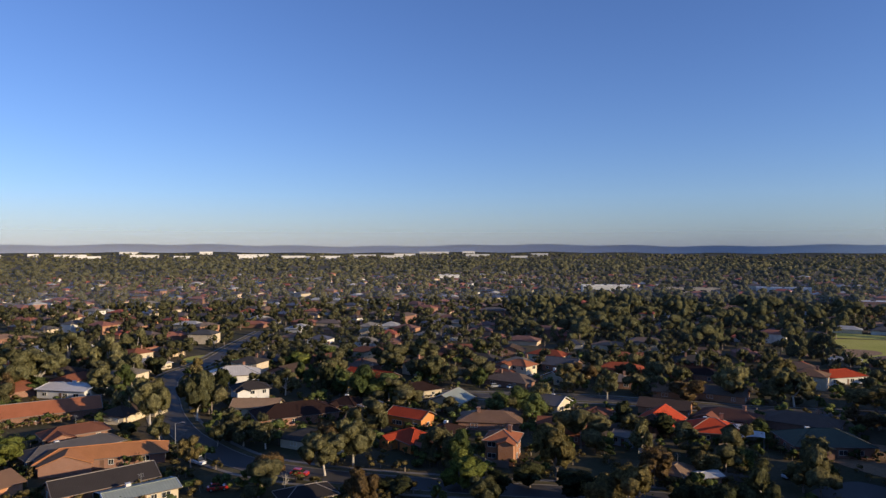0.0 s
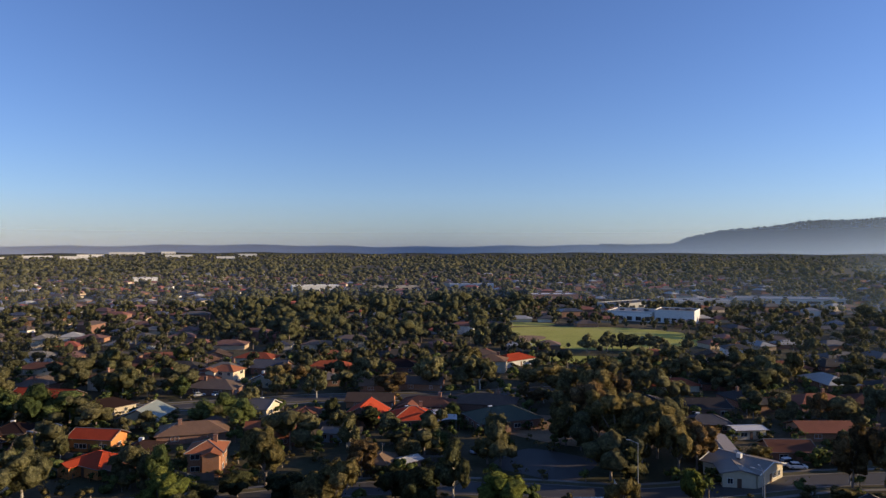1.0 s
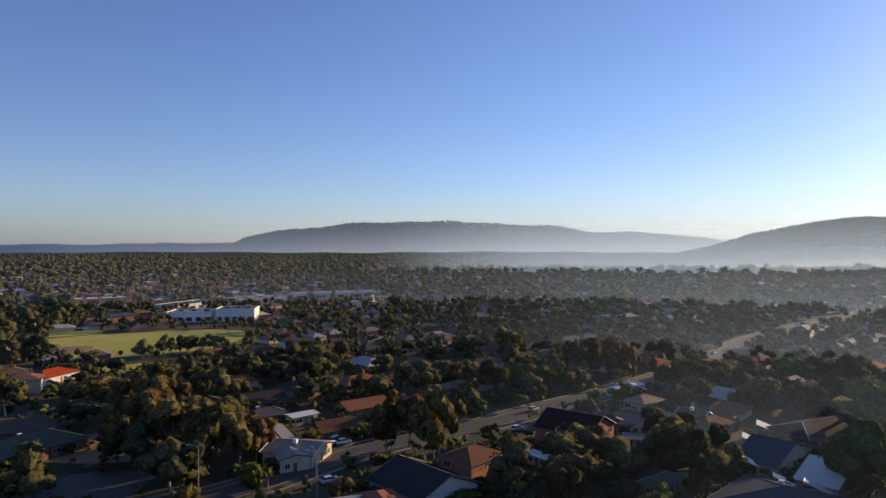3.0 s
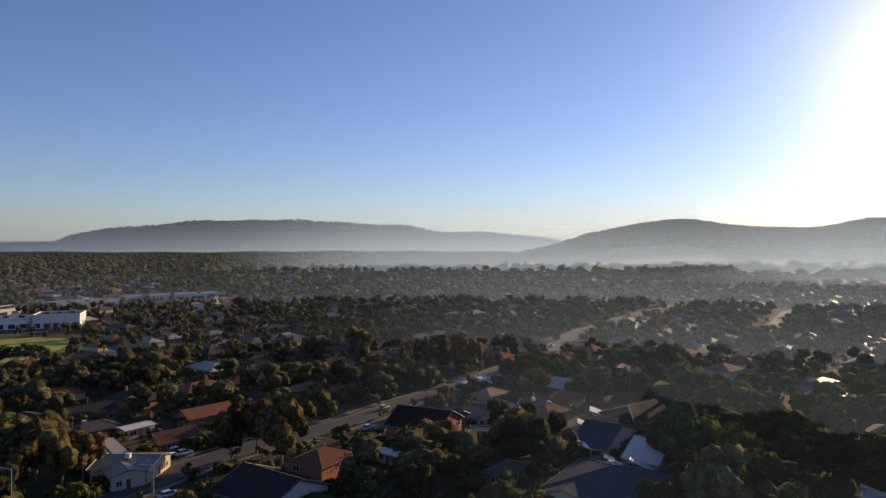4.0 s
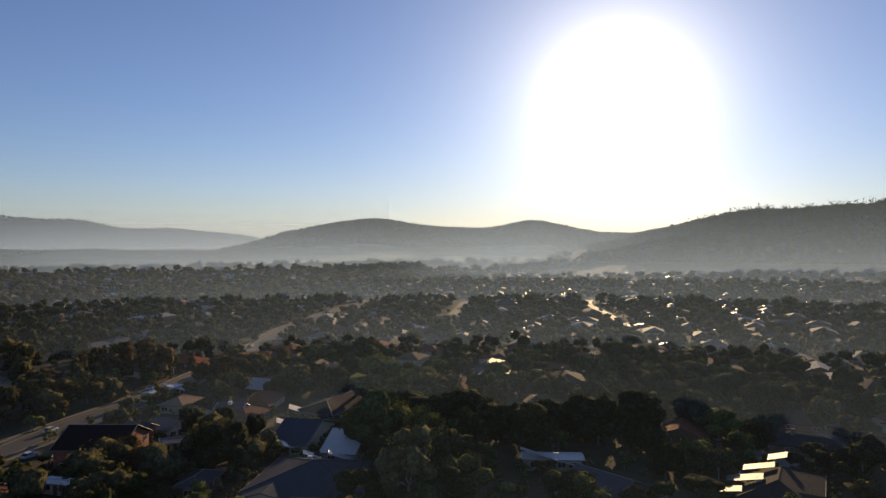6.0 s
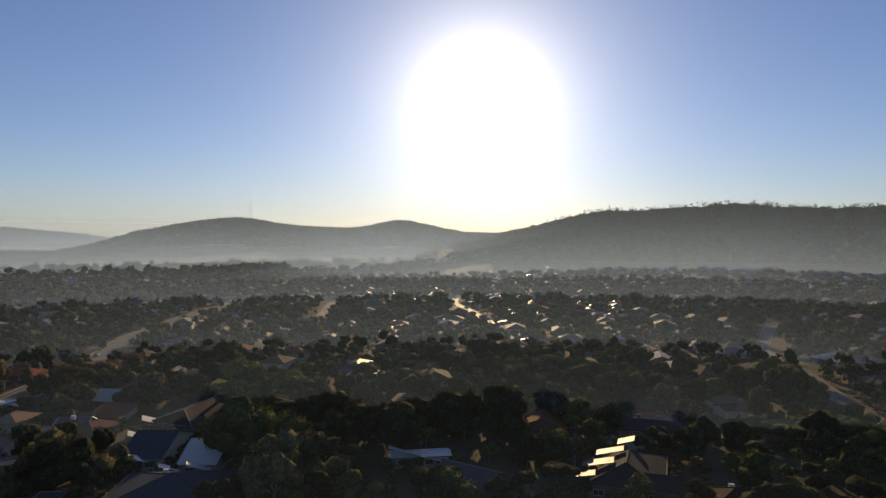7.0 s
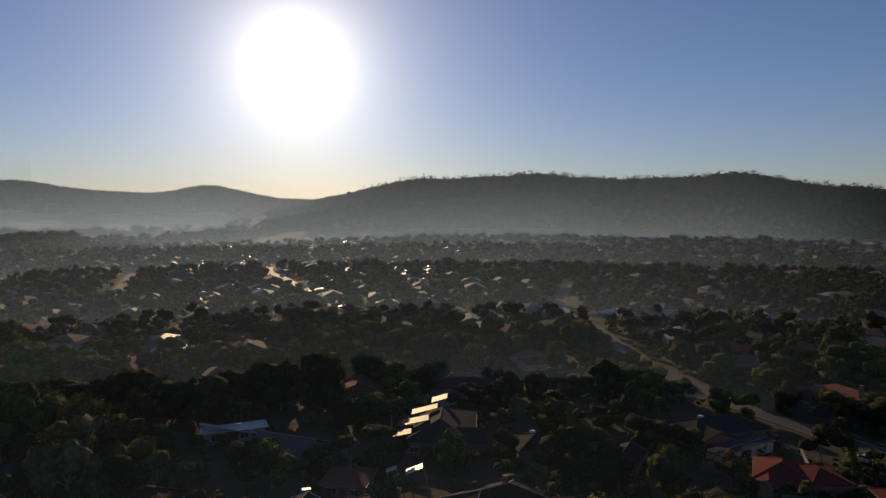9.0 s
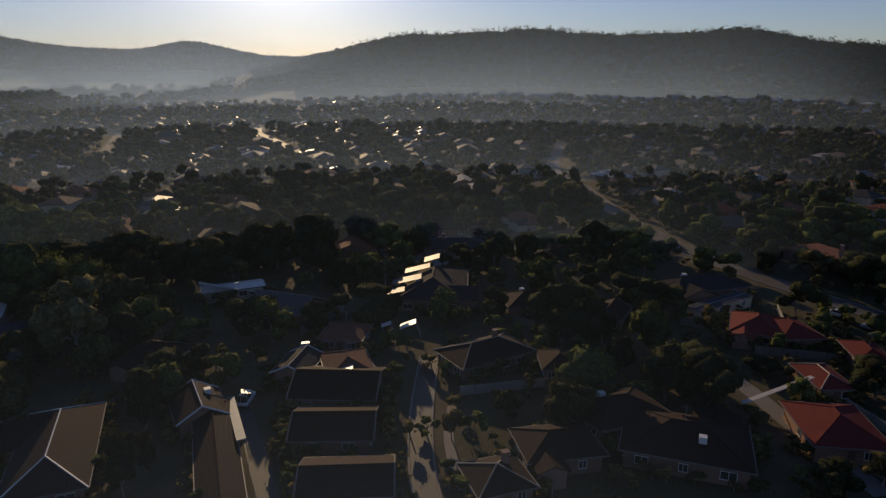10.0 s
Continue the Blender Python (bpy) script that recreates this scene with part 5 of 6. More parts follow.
def glint_sheets():
    """Small added reflectors on roofs, scattered round the tilt that mirrors the low sun to the eye."""
    rng = random.Random(88)
    verts, faces = [], []
    for x, y, turn, w, d, e in FAR_SPOTS:
        az = math.degrees(math.atan2(x, y))
        if not 106 < az < 129 or rng.random() > 0.45:
            continue
        eye = Vector((-x, -y, EYE_Z)).normalized()
        # normal aimed between eye and sun, so the sheet glints
        n = (eye + SUN_DIR).normalized() + Vector((rng.gauss(0, 0.05), rng.gauss(0, 0.05), 0))
        n.normalize()
        u = n.cross(Vector((rng.uniform(-1, 1), rng.uniform(-1, 1), 0.1))).normalized()
        v = n.cross(u)
        c = Vector((x + rng.uniform(-3, 3), y + rng.uniform(-3, 3), float(ground_z(x, y)) + e + d * 0.19 + 0.3))
        a, b = rng.uniform(0.5, 1.9), rng.uniform(0.2, 0.55)
        k = len(verts)
        verts += [c + u * (sx * a) + v * (sy * b) + n * h for h in (0, -0.08) for sx, sy in ((-1, -1), (1, -1), (1, 1), (-1, 1))]
        faces += [(k, k + 1, k + 2, k + 3), (k + 7, k + 6, k + 5, k + 4)] + [(k + i, k + 4 + i, k + 4 + (i + 1) % 4, k + (i + 1) % 4) for i in range(4)]
    me = bpy.data.meshes.new("glint_sheets")
    me.from_pydata(verts, [], faces)
    me.materials.append(paint("glint_sheet", (0.25, 0.25, 0.25), 0.42, 0.15, 0.5, 0.0, 0.0))
    tagged(new("glint_sheets", me), "small added mirror sheets making sun glints on distant roofs", "roof sheets", kind="stuff")


glint_sheets()

for spot in RESERVE:
    PLOTS.remove(spot)
# more trees between the near houses
fill_rng = random.Random(21)
tries = 0
extra = 0
while extra < 140 and tries < 6000:
    tries += 1
    az, r = radians(fill_rng.uniform(-40, 168)), math.sqrt(fill_rng.uniform(85 ** 2, 300 ** 2))
    x, y = r * math.sin(az), r * math.cos(az)
    if free(x, y, 2.5, 1.0) and not tree_gap(x, y) and all((x - a) ** 2 + (y - b) ** 2 > 49 for a, b in TREE_SPOTS):
        sunny = math.degrees(az) < 85
        # darker leaf kinds favoured towards the sun, as if backlit
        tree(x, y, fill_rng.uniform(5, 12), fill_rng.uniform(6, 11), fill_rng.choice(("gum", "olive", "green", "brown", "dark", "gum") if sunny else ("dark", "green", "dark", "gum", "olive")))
        extra += 1


def wood(name, label, count, lo, hi, a0, a1, leaves, size, tall, rng_seed, keep, palette="wood", wide=1.0, spots=(), solid=0):
    """A mass of trees too many to count: lobed crowns of leaf clumps over short trunks."""
    rng = np.random.default_rng(rng_seed)
    prng = random.Random(rng_seed)
    spots = list(spots)
    while len(spots) < count:
        az, r = radians(prng.uniform(a0, a1)), math.sqrt(prng.uniform(lo * lo, hi * hi))
        x, y = r * math.sin(az), r * math.cos(az)
        if keep(x, y):
            spots.append((x, y))
        elif prng.random() < 0.002:
            count -= 1
    p = np.array(spots)
    z = ground_z(p[:, 0], p[:, 1])
    n = len(p)
    h = tall * rng.uniform(0.55, 1.3, n)
    w = h * rng.uniform(0.36, 0.62, n) * wide
    lobes = 7
    d = rng.normal(size=(n, lobes, 3))
    d /= np.linalg.norm(d, axis=2)[..., None]
    c = np.stack([p[:, 0], p[:, 1], z + h * 0.48], 1)[:, None] + d * np.stack([w * 0.62, w * 0.62, h * 0.3], 1)[:, None]
    c[:, 0] = np.stack([p[:, 0], p[:, 1], z + h * 0.7], 1)
    rad = np.stack([w * 0.55, w * 0.55, h * 0.25], 1)[:, None] * rng.uniform(0.65, 1.15, (n, lobes, 1))
    k = rng.integers(0, lobes, (n, leaves))
    idx = np.arange(n)[:, None]
    u = rng.normal(size=(n, leaves, 3))
    u[..., 2] += 0.35
    u /= np.linalg.norm(u, axis=2)[..., None]
    q = c[idx, k] + u * rad[idx, k] * rng.uniform(0.75, 1.05, (n, leaves, 1))
    nrm = u + rng.normal(scale=0.28, size=u.shape)
    nrm /= np.linalg.norm(nrm, axis=2)[..., None]
    a = np.cross(nrm, rng.normal(size=u.shape))
    a /= np.linalg.norm(a, axis=2)[..., None]
    b = np.cross(nrm, a)
    s = (size * (h / tall))[:, None, None] * rng.uniform(0.6, 1.35, (n, leaves, 1))
    quads = np.stack([q - a * s - b * s * 0.3, q - b * s * 0.85, q + a * s, q + b * s * 0.85 + nrm * s * 0.2], 2).reshape(-1, 4, 3)
    soft = u + 0.6 * (q - c.mean(1)[:, None]) / (h * 0.4)[:, None, None] + rng.normal(scale=0.4, size=u.shape)
    base = tagged(new(name), label, "trees", kind="stuff")
    core = None
    if solid:
        mid, wide_lobe = c[:, :solid].copy(), (rad * 0.78)[:, :solid].copy()
        if solid == 1:
            mid[:, 0, 2], wide_lobe[:, 0] = z + h * 0.52, np.stack([w * 0.62, w * 0.62, h * 0.33], 1)
        core = lumps(rng, mid.reshape(-1, 3), wide_lobe.reshape(-1, 3), 1, 0.25)
    shared("foliage", quads_mesh("foliage", quads, LEAVES[palette], soft, core), base, Matrix())
    t = np.stack([w * 0.05 + 0.1] * 2, 1)
    e = np.array([(1, 0), (-0.5, 0.87), (-0.5, -0.87)])
    sides = []
    for i in range(3):
        f, g2 = e[i], e[(i + 1) % 3]
        sides.append(np.stack([np.column_stack([p + f * t, z - 1]), np.column_stack([p + g2 * t, z - 1]), np.column_stack([p + g2 * t * 0.5, z + h * 0.4]), np.column_stack([p + f * t * 0.5, z + h * 0.4])], 1))
    shared("trunks", quads_mesh("trunks", np.concatenate(sides), BARK), base, Matrix())


CLEAR = np.array([(x, y, r) for x, y, r in PLOTS])
FAR_XY = np.array([(x, y) for x, y, *_ in FAR_SPOTS])


def open_ground(x, y, gap):
    for fx, fy, rx, ry, rot in KEEPOUT:
        c, s = math.cos(radians(-rot)), math.sin(radians(-rot))
        u, v = (x - fx) * c - (y - fy) * s, (x - fx) * s + (y - fy) * c
        if (u / rx) ** 2 + (v / ry) ** 2 < 1:
            return True
    if np.any(np.hypot(CLEAR[:, 0] - x, CLEAR[:, 1] - y) < CLEAR[:, 2] * 0.9 + gap):
        return True
    return any(np.min(np.abs(line[:, 0] - x) + np.abs(line[:, 1] - y)) < half + 4 + gap for line, half in ROADS)


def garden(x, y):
    if open_ground(x, y, 1.5) or tree_gap(x, y):
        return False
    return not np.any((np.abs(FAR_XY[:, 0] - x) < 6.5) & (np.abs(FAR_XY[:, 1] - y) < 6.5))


wood("suburban_trees", "mixed garden and street trees between suburban houses", 4400, 290, 620, -44, 172, 48, 0.42, 8.0, 31, garden, solid=3)
wood("suburban_trees", "dark green treetops of the distant suburb", 8500, 600, 1350, -44, 172, 16, 1.1, 9.0, 32, garden, wide=1.25, solid=1)
# dark palette on sunward bearings puts the backlit look into the leaf colour
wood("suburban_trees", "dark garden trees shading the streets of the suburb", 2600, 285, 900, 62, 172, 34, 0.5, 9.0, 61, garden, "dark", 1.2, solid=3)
wood("parkland_trees", "tall gum trees in a dense belt beside the oval", 330, 360, 700, 6, 32, 80, 0.45, 13.0, 33, garden, "gum", solid=7)
wood("plain_trees", "endless dark treetops on the far plain", 8000, 1300, 3300, -46, 122, 7, 2.2, 13.0, 34, lambda x, y: float(ground_z(x, y)) < 30 and not open_ground(x, y, 1), wide=1.65, solid=1)
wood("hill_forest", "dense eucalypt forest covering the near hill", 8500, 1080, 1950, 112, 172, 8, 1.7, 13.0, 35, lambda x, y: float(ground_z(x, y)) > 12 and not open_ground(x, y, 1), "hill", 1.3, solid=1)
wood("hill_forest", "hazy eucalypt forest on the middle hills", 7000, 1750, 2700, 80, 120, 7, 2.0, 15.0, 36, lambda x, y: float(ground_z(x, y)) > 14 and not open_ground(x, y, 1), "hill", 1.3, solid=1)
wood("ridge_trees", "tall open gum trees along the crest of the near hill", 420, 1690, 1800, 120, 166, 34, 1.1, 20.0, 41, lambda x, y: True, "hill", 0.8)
wood("paddock_trees", "dark trees dividing the misty paddocks", 260, 1240, 1500, 84, 124, 26, 1.6, 14.0, 42, lambda x, y: math.sin(x * 0.012 + y * 0.02) > 0.55, "dark", 1.4, solid=5)
wood("range_forest", "distant forest on a blue mountain range", 5000, 3750, 4450, 38, 90, 8, 5.0, 9.0, 37, lambda x, y: float(ground_z(x, y)) > 45, "hill", 1.6)


# leaf colour darkened like crowns seen against the sun
wood("shade_trees", "dense dark garden trees of the shaded suburb", 190, 100, 300, 90, 170, 170, 0.26, 9.5, 43, lambda x, y: free(x, y, 3, 2.0) and not tree_gap(x, y), "dark", 1.25, solid=7)
wood("shade_trees", "leafy green garden trees of the shaded suburb", 170, 95, 300, 90, 170, 170, 0.26, 8.0, 45, lambda x, y: free(x, y, 3, 2.0) and not tree_gap(x, y), "green", 1.3, solid=7)
wood("shade_trees", "dense leafy trees between sunlit gardens", 200, 140, 300, -40, 90, 170, 0.26, 9.5, 44, lambda x, y: free(x, y, 3, 2.0) and not tree_gap(x, y), "wood", 1.1, solid=7)
wood("garden_shrubs", "low garden shrubs and hedges round the houses", 1700, 62, 320, -42, 170, 26, 0.2, 2.6, 38, lambda x, y: free(x, y, 1.5, 0.6), "olive", 1.5, solid=3)
wood("garden_shrubs", "dark green garden shrubs and small trees", 1200, 62, 320, -42, 170, 34, 0.24, 4.4, 39, lambda x, y: free(x, y, 1.5, 1.0), "green", 1.2, solid=4)


# shrubs and hedges close against the house walls
hedge_rng = random.Random(77)
HEDGES = []
for hx, hy, rot, w, d in HOUSE_SIZES:
    if math.hypot(hx, hy) > 260:
        continue
    c, s = math.cos(radians(rot)), math.sin(radians(rot))
    for u0, v0, u1, v1 in ((-w, -d, w, -d), (w, -d, w, d), (w, d, -w, d), (-w, d, -w, -d)):
        run = math.hypot(u1 - u0, v1 - v0) / 2
        dense = hedge_rng.choice((0.35, 0.6, 0.9))
        for i in range(int(run / 1.5)):
            f = (i + 0.5) * 1.5 / run
            g = 1.0 + hedge_rng.uniform(0.4, 2.2) / (max(w, d) / 2)
            u, v = (u0 + (u1 - u0) * f) / 2 * g, (v0 + (v1 - v0) * f) / 2 * g
            x, y = hx + u * c - v * s, hy + u * s + v * c
            if hedge_rng.random() < dense and all(np.min(np.hypot(line[:, 0] - x, line[:, 1] - y)) > half + 1.0 for line, half in ROADS) \
                    and not any(abs((x - a) * math.cos(radians(r)) + (y - b) * math.sin(radians(r))) < p / 2 and abs((y - b) * math.cos(radians(r)) - (x - a) * math.sin(radians(r))) < q / 2 for a, b, r, p, q in HOUSE_SIZES):
                HEDGES.append((x, y))
wood("garden_hedges", "leafy hedges and bushes growing against house walls", 0, 0, 1, 0, 1, 34, 0.2, 2.5, 51, None, "olive", 1.4, HEDGES[::2], 3)
wood("garden_hedges", "dark green bushes growing against house walls", 0, 0, 1, 0, 1, 34, 0.2, 2.8, 52, None, "green", 1.4, HEDGES[1::2], 3)


# ---- haze and glare veil, as translucent sheets ----
def mist(r, a0, a1, top, material, label):
    """A standing translucent sheet along an arc, imitating mist in the air."""
    n = 180
    verts, faces = [], []
    for k in range(5):
        for i in range(n + 1):
            a = radians(a0 + (a1 - a0) * i / n)
            verts.append((r * math.sin(a), r * math.cos(a), -20 + (top + 20) * k / 4))
    for k in range(4):
        faces += [(k * (n + 1) + i, k * (n + 1) + i + 1, (k + 1) * (n + 1) + i + 1, (k + 1) * (n + 1) + i) for i in range(n)]
    me = bpy.data.meshes.new("haze_sheet")
    me.from_pydata(verts, [], faces, shade_flat=False)
    me.materials.append(material)
    tagged(new("haze_sheet", me), label, "mist", kind="stuff")


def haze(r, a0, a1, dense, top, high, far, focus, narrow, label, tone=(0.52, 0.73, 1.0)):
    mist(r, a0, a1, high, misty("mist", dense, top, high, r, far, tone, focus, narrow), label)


# near sheets add a lens-glare veil, densest towards the sun's bearing
haze(56, 40, 178, 0.037, 90, 62, 0.02, 114, 0.62, "near translucent sheet adding a veil of lens glare")
haze(190, 0, 178, 0.05, 60, 76, 0.05, 114, 0.55, "translucent sheet adding a glare veil past the near houses")
haze(330, -10, 178, 0.1, 60, 100, 0.1, 112, 0.55, "translucent sheet adding sunward glare and haze over the near gardens")
# further sheets imitate distance haze, its tint and fade set by hand
haze(620, -50, 178, 0.17, 65, 130, 0.5, 110, 0.6, "translucent sheet imitating thin haze over the suburb")
haze(950, 92, 146, 0.2, 90, 170, 0.0, 118, 0.9, "translucent sheet imitating light haze over the suburb edge")
haze(1060, 95, 165, 0.42, 110, 260, 0.0, 130, 0.82, "translucent sheet imitating haze before the wooded hill")
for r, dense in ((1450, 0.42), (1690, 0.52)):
    haze(r, 54, 124, dense, 130, 280, 0.0, 89, 0.82, "translucent sheet imitating pale morning mist before the hills")
haze(3450, 30, 88, 0.85, 32, 110, 0.3, 82, 0.76, "translucent sheet imitating pale low mist below the mountain range", (0.75, 0.86, 1.0))
haze(3520, -50, 95, 0.88, 400, 330, 0.85, 100, 0.5, "translucent sheet imitating blue haze before the mountain range", (0.5, 0.7, 1.0))


# ---- fences, cars, poles ----
def fence(x, y, rot, length, h, steel, seed):
    """A run of boundary fence: a rail, panels and posts."""
    b = new("fence")
    n = max(2, int(length / 2.4))
    st = length / n
    mat = STEELFENCE if steel else PALING
    for i in range(n):
        part("panel", boxed(-length / 2 + i * st + 0.05, -0.03, 0.05, -length / 2 + (i + 1) * st - 0.05, 0.03, h - 0.03 * ((i * 7 + seed) % 3)), mat, b)
    part("rail", boxed(-length / 2, 0.034, h * 0.75, length / 2, 0.08, h * 0.75 + 0.1), mat, b)
    for i in range(0, n + 1, 2):
        u = -length / 2 + i * st
        part("post", boxed(u - 0.05, -0.06, 0, u + 0.05, 0.06, h + 0.08), mat, b)
    b.matrix_basis = pose(x, y, 0, 0, 0, rot)
    return tagged(b, "pale steel panel fence between back yards" if steel else "weathered timber paling fence between back yards", "fence", "garden fences")


fence_rng = random.Random(3)
for k, ((x, y, r), ob) in enumerate([(p, None) for p in PLOTS[:HOUSE_COUNT[0]]]):
    if math.hypot(x, y) > 215 or k % 2:
        continue
    for s in (0, 1):
        a = fence_rng.uniform(0, 360)
        fx, fy = x + math.cos(radians(a)) * (r + 3), y + math.sin(radians(a)) * (r + 3)
        if free(fx, fy, 5, 0.5):
            fence(fx, fy, a + 90, fence_rng.uniform(9, 17), 1.75, fence_rng.random() < 0.4, k)
WHITE_FENCE = smooth_line([(81, 113), (89, 110), (93, 113), (96, 118)], 2.0)
wf = tagged(new("fence"), "low white painted fence along the road corner", "fence", "garden fences")
for p, q in zip(WHITE_FENCE, WHITE_FENCE[1:]):
    m = (p + q) / 2
    ob = part("panel", boxed(-(q - p).length / 2, -0.04, 0.1, (q - p).length / 2 - 0.05, 0.04, 1.1), TRIM, wf)
    ob.matrix_basis = pose(m.x, m.y, 0, 0, 0, math.degrees(math.atan2((q - p).y, (q - p).x)))

CAR_PAINT = {}


def car_paint(name, c):
    if name not in CAR_PAINT:
        m, nt, bs, _ = nodes_of("car_" + name)
        nt.links.new(mixed(nt, grain(nt, 2.0), scaled(c, 0.9), scaled(c, 1.08)), bs.inputs["Base Color"])
        bs.inputs["Roughness"].default_value, bs.inputs["Coat Weight"].default_value = 0.3, 0.8
        CAR_PAINT[name] = m
    return CAR_PAINT[name]


def lofted(sections):
    """A closed body through rings of corners, front to back."""
    bm = bmesh.new()
    rings = [[bm.verts.new(p) for p in s] for s in sections]
    n = len(rings[0])
    for a, b in zip(rings, rings[1:]):
        for i in range(n):
            bm.faces.new((a[i], a[(i + 1) % n], b[(i + 1) % n], b[i]))
    bm.faces.new(rings[0][::-1])
    bm.faces.new(rings[-1])
    bmesh.ops.recalc_face_normals(bm, faces=bm.faces)
    return bm


def ring(x, w, z0, z1):
    c = 0.12
    return [(x, -w + c, z0), (x, w - c, z0), (x, w, z0 + c), (x, w, z1 - c), (x, w - c, z1), (x, -w + c, z1), (x, -w, z1 - c), (x, -w, z0 + c)]


CARS = {}


def car(x, y, rot, colour, van=False):
    words = dict(white=(0.78, 0.78, 0.77), red=(0.5, 0.03, 0.02), silver=(0.45, 0.46, 0.47), grey=(0.12, 0.125, 0.13), blue=(0.05, 0.09, 0.2))
    m = pose(x, y, 0.06, 0, 0, rot)
    key = (colour, van)
    if key in CARS:
        return copy_thing(CARS[key], m)
    b = new("car")
    body = part("body", lofted([ring(-2.2, 0.72, 0.4, 0.75), ring(-2.05, 0.86, 0.28, 0.92), ring(-1.1, 0.9, 0.25, 0.98), ring(1.3, 0.9, 0.25, 0.98), ring(2.05, 0.86, 0.28, 0.9), ring(2.2, 0.75, 0.4, 0.7)]), car_paint(colour, words[colour]), b)
    top = 1.95 if van else 1.46
    back = -2.0 if van else -1.75
    part("cabin_glass", lofted([ring(back, 0.78, 0.96, 1.0), ring(back + 0.45, 0.7, 0.96, top - 0.08), ring(0.35, 0.7, 0.96, top - 0.08), ring(1.15, 0.78, 0.96, 1.0)]), GLASS, body)
    part("roof_panel", lofted([ring(back + 0.4, 0.66, top - 0.07, top + 0.2 - 0.12), ring(0.35, 0.66, top - 0.07, top + 0.2 - 0.12)]), car_paint(colour, words[colour]), body)
    for wx in (-1.35, 1.35):
        for wy in (-0.82, 0.82):
            w = part("wheel", tube(bmesh.new(), (wx, wy - 0.1, 0.32), (wx, wy + 0.1, 0.32), 0.32, 0.32, 14), RUBBER, b)
            part("rim", tube(bmesh.new(), (wx, wy - 0.108, 0.32), (wx, wy + 0.108, 0.32), 0.19, 0.19, 10), GALV, w)
    for s in (-1, 1):
        part("headlight", box(bmesh.new(), 2.1, s * 0.62 - 0.16, 0.58, 2.215, s * 0.62 + 0.16, 0.74), GLASS, body)
    b.matrix_basis = m
    CARS[key] = b
    return tagged(b, f"parked {colour} {'van' if van else 'car'} beside the houses", "van" if van else "car", "parked cars")


car(-61.5, 162.1, -40, 'white')
car(-59.0, 160.4, -40, 'white', True)
car(-48.6, 143.1, 20, 'red')
car(-32.9, 152.4, -15, 'red')
car(-26.5, 139.2, 10, 'white')
car(-5.5, 270.8, -10, 'red')
car(25.8, 248.3, 40, 'white')
car(19.6, 249.1, 10, 'silver')
car(142.1, 110.4, -10, 'white', True)
car(121.2, 106.9, -10, 'blue')
car(78.9, 150.5, 20, 'silver')
car(200.1, 76.8, -20, 'white')
car(176.7, 72.6, -20, 'silver')
car(254.3, 63.8, -20, 'white')
car(336.9, 45.4, -15, 'white')
car(349.9, 40.2, -15, 'grey')
car(117.2, 92.9, -25, 'silver')
car(142.2, 108.1, -30, 'white')
car(96.8, -34.0, -40, 'white', True)
car(142.2, -131.4, 10, 'white')
car(56.3, -151.6, 0, 'white')
car(48.0, -149.0, 0, 'silver')
car(112.1, -174.5, -40, 'silver')
car(115.3, -177.9, -40, 'grey')
car(158.9, -98.9, 0, 'grey')
car(90.8, -244.2, 0, 'white')


def street_lamp(x, y, h, rot, lamp=True):
    b = new("street_lamp" if lamp else "power_pole")
    part("pole", tube(bmesh.new(), (0, 0, -0.3), (0, 0, h), 0.13 if lamp else 0.17, 0.07 if lamp else 0.12, 8), GALV if lamp else POLE_WOOD, b)
    if lamp:
        arm = part("arm", tube(bmesh.new(), (0, 0, h - 0.1), (1.8, 0, h + 0.35), 0.05, 0.04, 6), GALV, b)
        part("lamp_head", box(bmesh.new(), 1.7, -0.14, h + 0.26, 2.5, 0.14, h + 0.4), GALV, arm)
    else:
        part("crossarm", box(bmesh.new(), -1.1, -0.06, h - 0.6, 1.1, 0.06, h - 0.45), POLE_WOOD, b)
    b.matrix_basis = pose(x, y, 0, 0, 0, rot)
    return tagged(b, "tall grey street lamp with a short arm" if lamp else "tall weathered timber power pole", "street lamp" if lamp else "pole")


street_lamp(96.4, 110.7, 11.0, 120)
street_lamp(107.1, 88.2, 10.3, 120)
street_lamp(142.7, 95.6, 4.2, 120)
street_lamp(144.7, 95.2, 4.2, 120)
street_lamp(143.7, 79.8, 4.8, 100)
street_lamp(144.2, 70.3, 5.7, 100)
street_lamp(146.4, 62.2, 3.8, 100)
street_lamp(142.0, 70.3, 5.9, 100, False)
street_lamp(48.4, 130.5, 4.4, 60, False)
street_lamp(-70.6, 175.1, 6.0, 0)
street_lamp(119.4, 98.8, 5.7, 60)
street_lamp(146.7, -29.2, 2.8, 0)
street_lamp(93.4, -197.7, 2.6, 0)
street_lamp(67.9, -136.3, 2.6, 0)


